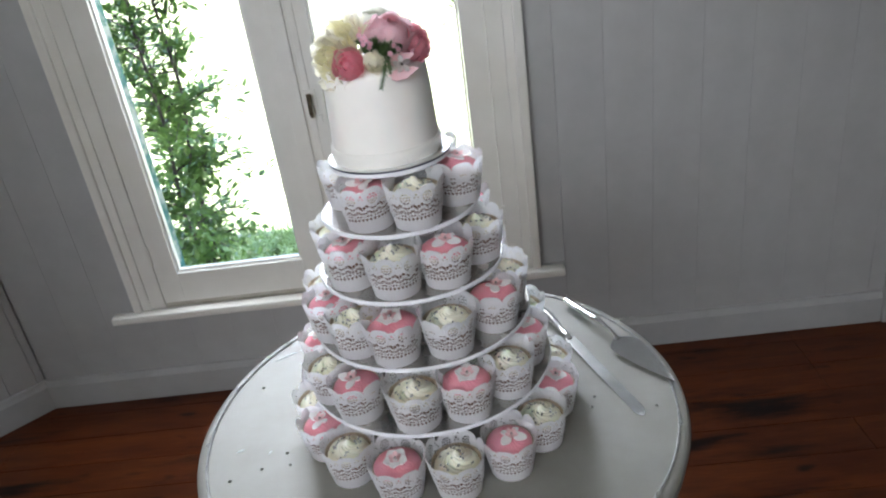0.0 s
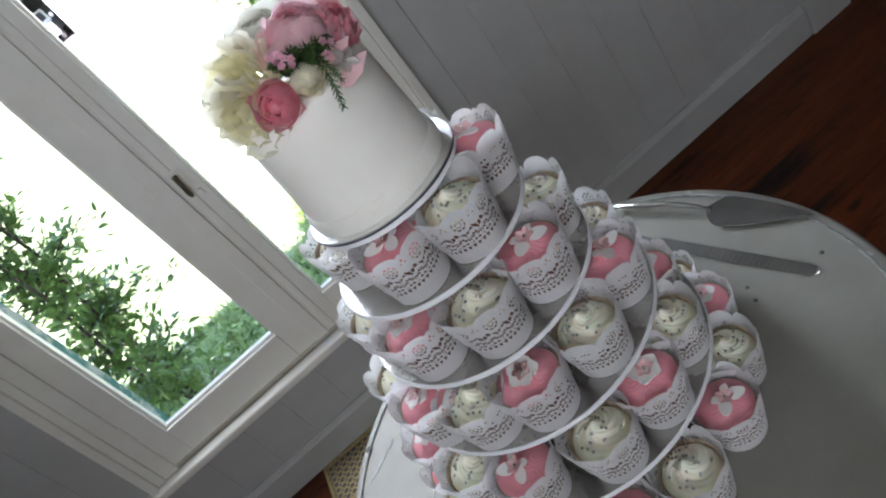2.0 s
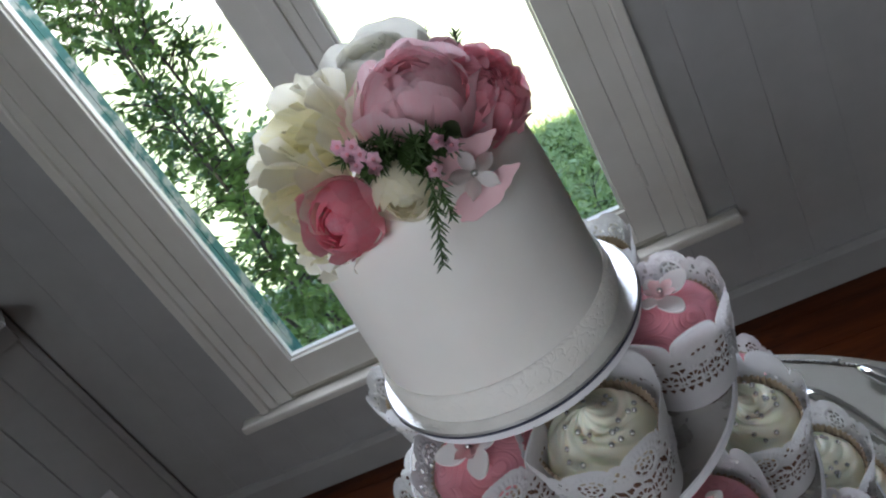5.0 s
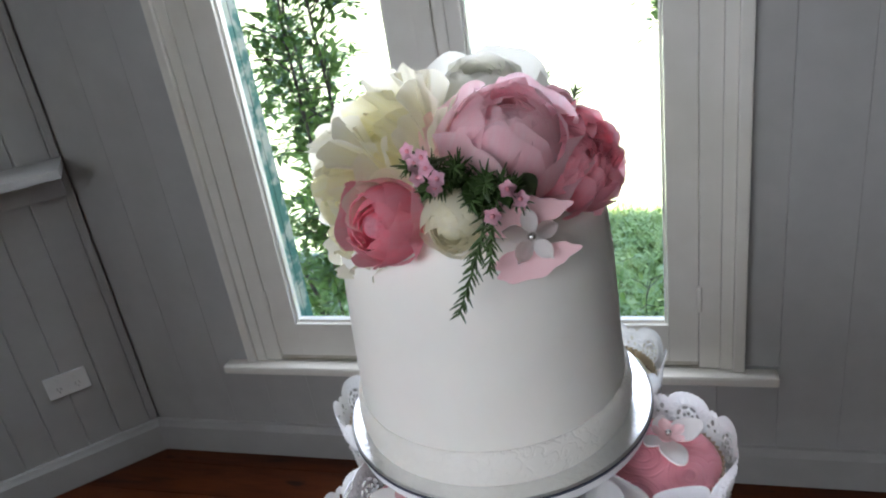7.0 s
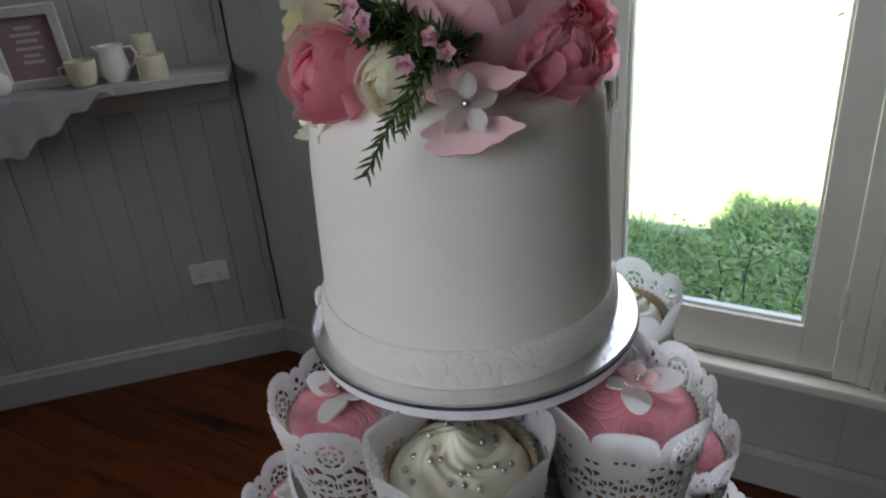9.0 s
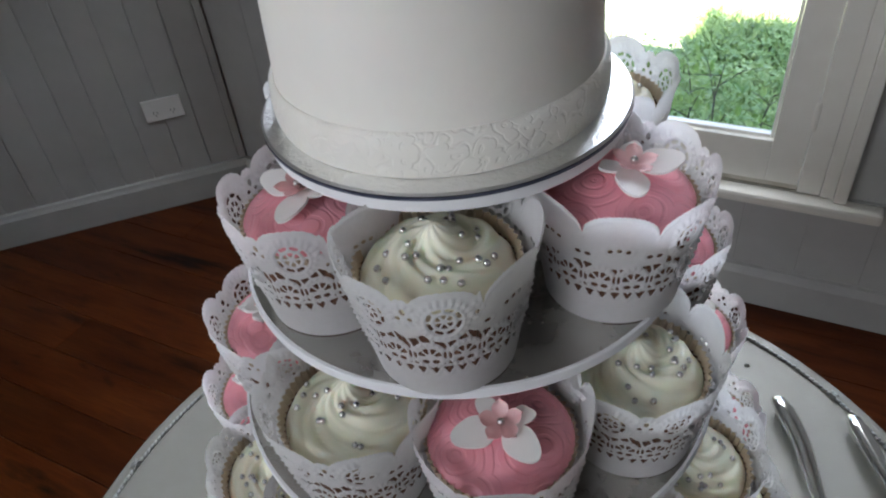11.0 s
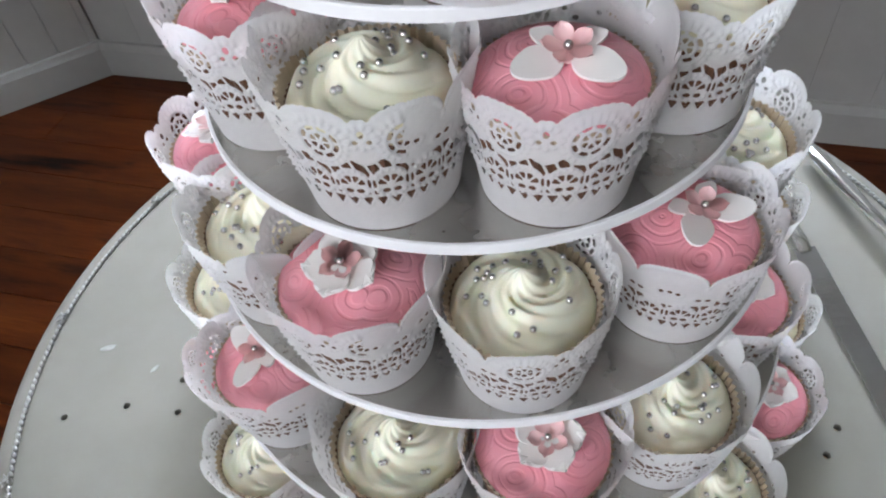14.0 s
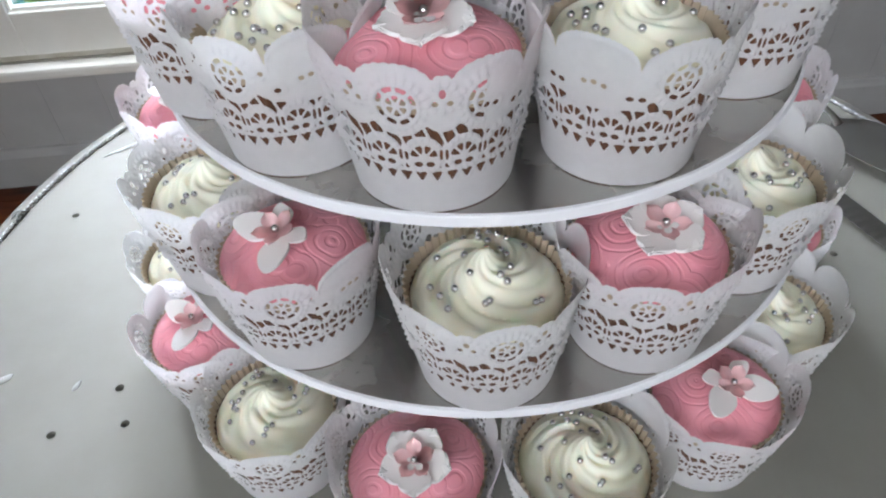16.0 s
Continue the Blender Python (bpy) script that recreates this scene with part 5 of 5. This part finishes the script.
def butterfly():
    """Flat pink sugar butterfly on the cake's shoulder, with a white blossom on it."""
    n = Vector((0.30, -0.80, 0.48)).normalized()
    side = Vector((0.94, 0.34, 0.0)).normalized()
    up = n.cross(side).normalized() * -1
    if up.z < 0:
        up = -up
    m = Matrix((side, up, n)).transposed().to_4x4()
    t = thing("sugar_butterfly", "pale pink sugar butterfly with a white blossom on it", "cake decoration", Matrix.Translation((0.0250, -0.0560, 1.5350)) @ m, "flowers on the cake")
    M_bf = surface("pale_pink_gumpaste", (0.92, 0.56, 0.58), (0.94, 0.64, 0.65), 0.5, scale=60)
    for sy in (-1, 1):
        bm = bmesh.new()
        n_ = 48
        pts = []
        for k in range(n_):
            a = 2 * math.pi * k / n_
            r = 1 + 0.10 * math.cos(3 * a + 0.6) + 0.05 * math.cos(5 * a) + 0.06 * math.cos(9 * a)
            pts.append((0.0160 * r * math.cos(a), sy * (0.0088 + 0.0062 * r * math.sin(a)) + 0.12 * 0.0160 * r * math.cos(a)))
        lo = [bm.verts.new((x, y, -0.0016 - 6.0 * y * y * (1 if sy > 0 else 0.6))) for x, y in pts]
        hi = [bm.verts.new((x, y, 0.0002 - 6.0 * y * y * (1 if sy > 0 else 0.6))) for x, y in pts]
        bm.faces.new(hi)
        bm.faces.new(lo[::-1])
        for k in range(n_):
            j = (k + 1) % n_
            bm.faces.new((lo[k], lo[j], hi[j], hi[k]))
        part("wing", bm, M_bf, t)
    wp = mesh_of(petal_patch(0.0112, 0.0066, 0.14, 0.08, 4, 6, 0.45), "petal", True)
    for k in range(5):
        part("petal", wp, M_petal_white, t, m=Matrix.Rotation(2 * math.pi * k / 5 + 0.3, 4, "Z") @ Matrix.Translation((0.0008, 0, 0.0028)) @ Matrix.Rotation(-0.12, 4, "Y"))
    part("rhinestone", ball_mesh("rhinestone", 0.0018, 8, 5), M_pearl, t, m=pose(0, 0, 0.0048))


butterfly()


# ---- knife and cake server ----
def knife():
    a, b = Vector((0.176, 0.245, 0)), Vector((0.290, -0.073, 0))
    d = (b - a).normalized()
    L = (b - a).length
    t = thing("cake_knife", "polished steel serrated cake knife on the table", "knife", pose(a.x, a.y, TZ, 0, 0, math.degrees(math.atan2(d.y, d.x))))
    hl = 0.125
    bm = bmesh.new()
    ks = [(0.0, 0.009, 0.004, 0.003), (0.006, 0.0125, 0.0065, 0.0055), (0.016, 0.012, 0.0085, 0.0060), (0.03, 0.0115, 0.0082, 0.0059), (0.05, 0.0105, 0.0078, 0.0058), (0.085, 0.0085, 0.0064, 0.0052), (0.108, 0.0070, 0.0052, 0.0046), (0.114, 0.0070, 0.0066, 0.0056), (0.120, 0.0066, 0.0060, 0.0050), (hl, 0.0060, 0.0050, 0.0030)]
    tube([(x, -0.011 * max(0.0, 1 - x / 0.055) ** 1.6, z) for x, z, r, r2 in ks], [(r, r2) for x, z, r, r2 in ks], 14, bm)
    part("handle", bm, M_steel, t, "rounded polished handle", True)
    bl = bmesh.new()
    n = 60
    top, bot = [], []
    for k in range(n + 1):
        f = k / n
        x = hl - 0.004 + (L - hl) * f
        wl = 0.0085 * (1 if f < 0.93 else math.sqrt(max(0.0, 1 - ((f - 0.93) / 0.07) ** 2)) * 0.9 + 0.1)
        serr = 0.0008 * (k % 2) if f > 0.12 else 0
        z = 0.0045 * (1 - f) + 0.0012
        top.append((x, wl, z + 0.0012))
        bot.append((x, -wl + serr, z))
    def strip(dz):
        return [bl.verts.new((x, y, z + dz)) for x, y, z in top], [bl.verts.new((x, y, z + dz)) for x, y, z in bot]
    t1, b1 = strip(0.0008)
    t0, b0 = strip(-0.0002)
    for k in range(n):
        bl.faces.new((b1[k], b1[k + 1], t1[k + 1], t1[k]))
        bl.faces.new((t0[k], t0[k + 1], b0[k + 1], b0[k]))
        bl.faces.new((b0[k], b0[k + 1], b1[k + 1], b1[k]))
        bl.faces.new((t1[k], t1[k + 1], t0[k + 1], t0[k]))
    bl.faces.new((t1[n], b1[n], b0[n], t0[n]))
    part("blade", bl, M_blade, t, "long serrated blade")


def server():
    a, b = Vector((0.226, 0.244, 0)), Vector((0.349, -0.006, 0))
    d = (b - a).normalized()
    L = (b - a).length
    t = thing("cake_server", "polished steel triangular cake server on the table", "cake server", pose(a.x, a.y, TZ, 0, 0, math.degrees(math.atan2(d.y, d.x))))
    ks = [(0.0, 0.009, 0.004, 0.003), (0.006, 0.0125, 0.0062, 0.0055), (0.016, 0.013, 0.0080, 0.0060), (0.05, 0.015, 0.0072, 0.0056), (0.085, 0.0175, 0.0055, 0.0048), (0.098, 0.0185, 0.0060, 0.0052), (0.105, 0.0185, 0.0040, 0.0036), (0.125, 0.017, 0.0030, 0.0026), (0.142, 0.0125, 0.0034, 0.0020), (0.150, 0.0085, 0.0060, 0.0012)]
    part("handle", tube([(x, 0, z) for x, z, r, r2 in ks], [(r, r2) for x, z, r, r2 in ks], 14), M_steel, t, "rounded polished handle", True)
    bl = bmesh.new()
    n = 22
    rows = []
    for k in range(n + 1):
        f = k / n
        x = 0.146 + (L - 0.146) * f
        if f < 0.16:
            w = 0.006 + 0.0195 * math.sin(f / 0.16 * math.pi / 2)
        else:
            w = 0.0255 * (1 - ((f - 0.16) / 0.84) ** 1.5) + 0.0006
        z = 0.0045 + 0.0035 * (1 - f) ** 2
        rows.append([(x, w * s, z + 0.0010 * abs(s)) for s in (-1, -0.5, 0, 0.5, 1)])
    hi = [[bl.verts.new((x, y, z + 0.0008)) for x, y, z in r] for r in rows]
    lo = [[bl.verts.new((x, y, z - 0.0004)) for x, y, z in r] for r in rows]
    for k in range(n):
        for i in range(4):
            bl.faces.new((hi[k][i], hi[k + 1][i], hi[k + 1][i + 1], hi[k][i + 1]))
            bl.faces.new((lo[k][i + 1], lo[k + 1][i + 1], lo[k + 1][i], lo[k][i]))
        bl.faces.new((lo[k][0], lo[k + 1][0], hi[k + 1][0], hi[k][0]))
        bl.faces.new((hi[k][4], hi[k + 1][4], lo[k + 1][4], lo[k][4]))
    part("blade", bl, M_blade, t, "broad triangular blade", True)


knife()
server()

# ---- chimney wall: mantel shelf, its things, and the socket ----
def on_slant(s, n, z, turn=0.0):
    """Pose at s metres along the slanting wall from the corner, n metres out from it."""
    p = COR + SLANT * s + nrm * n
    return pose(p.x, p.y, z, 0, 0, slant_turn + turn)


SHZ = 1.154
mantel = thing("mantel_shelf", "grey painted timber mantel shelf on the chimney wall", "shelf", on_slant(0, 0, SHZ))
bm = bmesh.new()
v = [bm.verts.new(q) for q in ((0.022, 0.185, 0), (1.6, 0.185, 0), (1.6, 0.0, 0), (0.0, 0.0, 0), (0.022, 0.185, -0.026), (1.6, 0.185, -0.026), (1.6, 0.0, -0.026), (0.0, 0.0, -0.026))]
for q in ((0, 3, 2, 1), (4, 5, 6, 7), (0, 1, 5, 4), (0, 4, 7, 3), (1, 2, 6, 5)):
    bm.faces.new([v[i] for i in q])
part("shelf_board", bm, M_wall, mantel)
part("bracket_board", boxed(0.02, 1.55, 0.001, 0.022, -0.12, -0.027, 0.003), M_wall, mantel)

M_china = surface("white_china", (0.70, 0.69, 0.64), (0.76, 0.75, 0.70), 0.2, scale=20)
M_wax = surface("ivory_wax", (0.62, 0.55, 0.40), (0.70, 0.63, 0.48), 0.5, scale=25, sub=0.2)
M_linen = surface("white_linen", (0.62, 0.61, 0.60), (0.70, 0.69, 0.68), 0.8, scale=180, bump=0.4)
M_frame = surface("distressed_white_paint", (0.55, 0.53, 0.48), (0.66, 0.64, 0.58), 0.5, scale=30, bump=0.2)
M_mauve = surface("mauve_print", (0.30, 0.20, 0.22), (0.36, 0.25, 0.27), 0.5, scale=12)
M_print = surface("pale_print", (0.55, 0.48, 0.48), (0.62, 0.55, 0.55), 0.5, scale=12)

fr = thing("picture_frame", "white photo frame with a mauve printed card leaning on the wall", "picture frame", on_slant(0.572, 0.075, SHZ + 0.004) @ pose(0, 0, 0, -11, 0, 0))
for q in ((-0.105, -0.078, 0, 0.255), (0.078, 0.105, 0, 0.255), (-0.0775, 0.0775, 0, 0.030), (-0.0775, 0.0775, 0.225, 0.255)):
    part("frame_bar", boxed(q[0], q[1], -0.012, 0.010, q[2], q[3], 0.003), M_frame, fr)
card = part("card", boxed(-0.079, 0.079, -0.006, -0.002, 0.028, 0.227), M_mauve, fr, "mauve printed card")
for z, w in ((0.185, 0.05), (0.165, 0.085), (0.145, 0.06), (0.122, 0.075), (0.10, 0.045), (0.08, 0.06)):
    part("text_bar", boxed(-w / 2, w / 2, -0.0018, -0.0008, z, z + 0.009), M_print, card)

jug = thing("milk_jug", "small white china milk jug on the mantel", "jug", on_slant(0.350, 0.10, SHZ + 0.0005))
part("body", lathe([(0, 0), (0.030, 0), (0.032, 0.004), (0.044, 0.025), (0.046, 0.045), (0.038, 0.080), (0.036, 0.098), (0.040, 0.112), (0.038, 0.112), (0.034, 0.098), (0.035, 0.08), (0.043, 0.045), (0.040, 0.02), (0, 0.006)], 32), M_china, jug, smooth=True)
part("handle", tube([(-0.036, 0, 0.098), (-0.060, 0, 0.100), (-0.072, 0, 0.078), (-0.062, 0, 0.050), (-0.044, 0, 0.036)], [0.005, 0.005, 0.0045, 0.0045, 0.004], 8), M_china, jug, smooth=True)
part("spout", tube([(0.030, 0, 0.098), (0.046, 0, 0.108), (0.056, 0, 0.114)], [(0.016, 0.010), (0.010, 0.006), (0.004, 0.002)], 10), M_china, jug, smooth=True)

mug = thing("teacup", "cream china teacup on the mantel", "cup", on_slant(0.440, 0.135, SHZ + 0.0035))
part("body", lathe([(0, 0), (0.028, 0), (0.036, 0.012), (0.043, 0.05), (0.045, 0.078), (0.043, 0.078), (0.041, 0.05), (0.034, 0.014), (0, 0.006)], 32), M_wax, mug, smooth=True)
part("handle", tube([(0.042, 0, 0.066), (0.062, 0, 0.062), (0.064, 0, 0.038), (0.040, 0, 0.024)], 0.004, 8), M_wax, mug, smooth=True)

for s, n, r, h, lab in ((0.238, 0.125, 0.044, 0.072, "short ivory pillar candle on the mantel"), (0.256, 0.062, 0.034, 0.128, "tall ivory pillar candle on the mantel")):
    cd = thing("candle", lab, "candle", on_slant(s, n, SHZ + 0.0005))
    part("wax", lathe([(0, 0), (r, 0), (r + 0.001, 0.004), (r, h - 0.006), (r - 0.003, h), (r - 0.008, h - 0.001), (r * 0.5, h - 0.006), (0, h - 0.007)], 32), M_wax, cd, smooth=True)
    part("wick", tube([(0, 0, h - 0.008), (0.001, 0, h + 0.004)], 0.0010, 6), M_dark, cd)

gb = thing("glass_ornament", "round glass ornament on the mantel", "ornament", on_slant(0.685, 0.11, SHZ + 0.0005))
part("ball", lathe([(0, 0.0), (0.018, 0.0), (0.03, 0.01), (0.038, 0.034), (0.032, 0.058), (0.016, 0.072), (0.0, 0.074)], 24), M_china, gb, smooth=True)

cl = thing("mantel_cloth", "crumpled white cloth draped over the mantel", "cloth")
bm = bmesh.new()
rnd = random.Random(3)
grid = []
for i in range(41):
    s = 0.355 + 0.9 * i / 40
    row = []
    for j in range(25):
        v = j / 24
        out = 0.03 + 0.26 * v
        edge = 0.17 + 0.012 * math.sin(s * 37)
        drop = (0.02 + 0.16 * min(1, max(0, (s - 0.395) / 0.28)) + 0.012 * math.sin(s * 60)) * v
        if out < edge:
            n, z = out, SHZ + 0.003 + 0.0015 * math.sin(s * 50 + v * 9)
        else:
            k = (out - edge) / (0.29 - edge)
            n, z = 0.190 + 0.004 * math.sin(s * 70) * k + 0.006 * k, SHZ + 0.003 - drop * k
        p = COR + SLANT * s + nrm * n
        row.append(bm.verts.new((p.x, p.y, z)))
    grid.append(row)
for a, b in zip(grid, grid[1:]):
    for j in range(24):
        bm.faces.new((a[j], a[j + 1], b[j + 1], b[j]))
bmesh.ops.solidify(bm, geom=bm.faces[:], thickness=0.0012)
part("fabric", bm, M_linen, cl, smooth=True)

so = thing("power_socket", "white double power socket on the chimney wall", "socket", on_slant(0.232, 0.0005, 0.398))
M_plastic = surface("white_plastic", (0.82, 0.82, 0.80), (0.86, 0.86, 0.84), 0.35, scale=20)
part("plate", boxed(-0.068, 0.068, 0.0, 0.010, -0.041, 0.041, 0.003), M_plastic, so)
for sx in (-1, 1):
    part("switch", boxed(sx * 0.030 - 0.006, sx * 0.030 + 0.006, 0.0102, 0.0135, 0.012, 0.028, 0.0015), M_plastic, so)
    for dx, dz, r in ((-0.006, -0.008, 25), (0.006, -0.008, -25), (0.0, -0.020, 0)):
        part("slot", boxed(-0.0011, 0.0011, 0.0101, 0.0106, -0.0042, 0.0042), M_dark, so, m=pose(sx * 0.030 + dx, 0, dz, 0, r, 0))

# brass floor vent by the wall
gr = thing("floor_vent", "brass lattice floor vent over a dark shade plate by the skirting", "vent", pose(-0.66, WY - 0.142, 0.0))
M_brass = surface("dull_brass", (0.38, 0.30, 0.14), (0.52, 0.42, 0.22), 0.4, 0.6, scale=60)
# Thin dark plate in place of the shade under the lattice.
part("shade_plate", boxed(-0.17, 0.17, -0.10, 0.10, 0.0005, 0.002), M_dark, gr)
for q in ((-0.18, 0.18, -0.115, -0.10), (-0.18, 0.18, 0.10, 0.115), (-0.18, -0.165, -0.0995, 0.0995), (0.165, 0.18, -0.0995, 0.0995)):
    part("vent_frame", boxed(q[0], q[1], q[2], q[3], 0.0003, 0.007, 0.002), M_brass, gr)
scroll = mesh_of(lathe([(0.0125, 0.0), (0.0155, 0.0015), (0.0125, 0.003), (0.0095, 0.0015)], 14, closed=True), "scroll", True)
for i in range(12):
    for j in range(7):
        part("scroll", scroll, M_brass, gr, m=pose(-0.151 + 0.0275 * i, -0.085 + 0.0283 * j, 0.0022))



# ---- smears of icing on the table ----
def smear(x, y, length, width, turn, seed):
    rnd = random.Random(seed)
    bm = bmesh.new()
    n = 22
    ring = []
    for k in range(n):
        a = 2 * math.pi * k / n
        r = 1 + 0.35 * noise.noise(Vector((math.cos(a) * 1.7, math.sin(a) * 1.7, seed))) + rnd.uniform(-0.12, 0.12)
        ring.append((length * r * math.cos(a), width * r * math.sin(a)))
    lo = [bm.verts.new((p, q, 0.0003)) for p, q in ring]
    hi = [bm.verts.new((p * 0.85, q * 0.85, 0.0008)) for p, q in ring]
    c = bm.verts.new((0, 0, 0.0010))
    for k in range(n):
        j = (k + 1) % n
        bm.faces.new((lo[k], lo[j], hi[j], hi[k]))
        bm.faces.new((hi[k], hi[j], c))
    t = thing("icing_smear", "small white smear of icing on the table", "smear", pose(x, y, TZ, 0, 0, turn))
    part("film", bm, M_smear, t, smooth=True)


M_smear = surface("thin_icing", (0.36, 0.37, 0.36), (0.58, 0.58, 0.57), 0.3, scale=160, bump=0.2)
for k, (x, y, ln, w, a) in enumerate(((-0.291, -0.058, 0.006, 0.0022, 30), (-0.245, -0.068, 0.004, 0.0016, 70), (-0.240, 0.193, 0.009, 0.003, 40), (-0.268, 0.174, 0.022, 0.0022, 33))):
    smear(x, y, ln, w, a, 3 + k)

floor_planks()
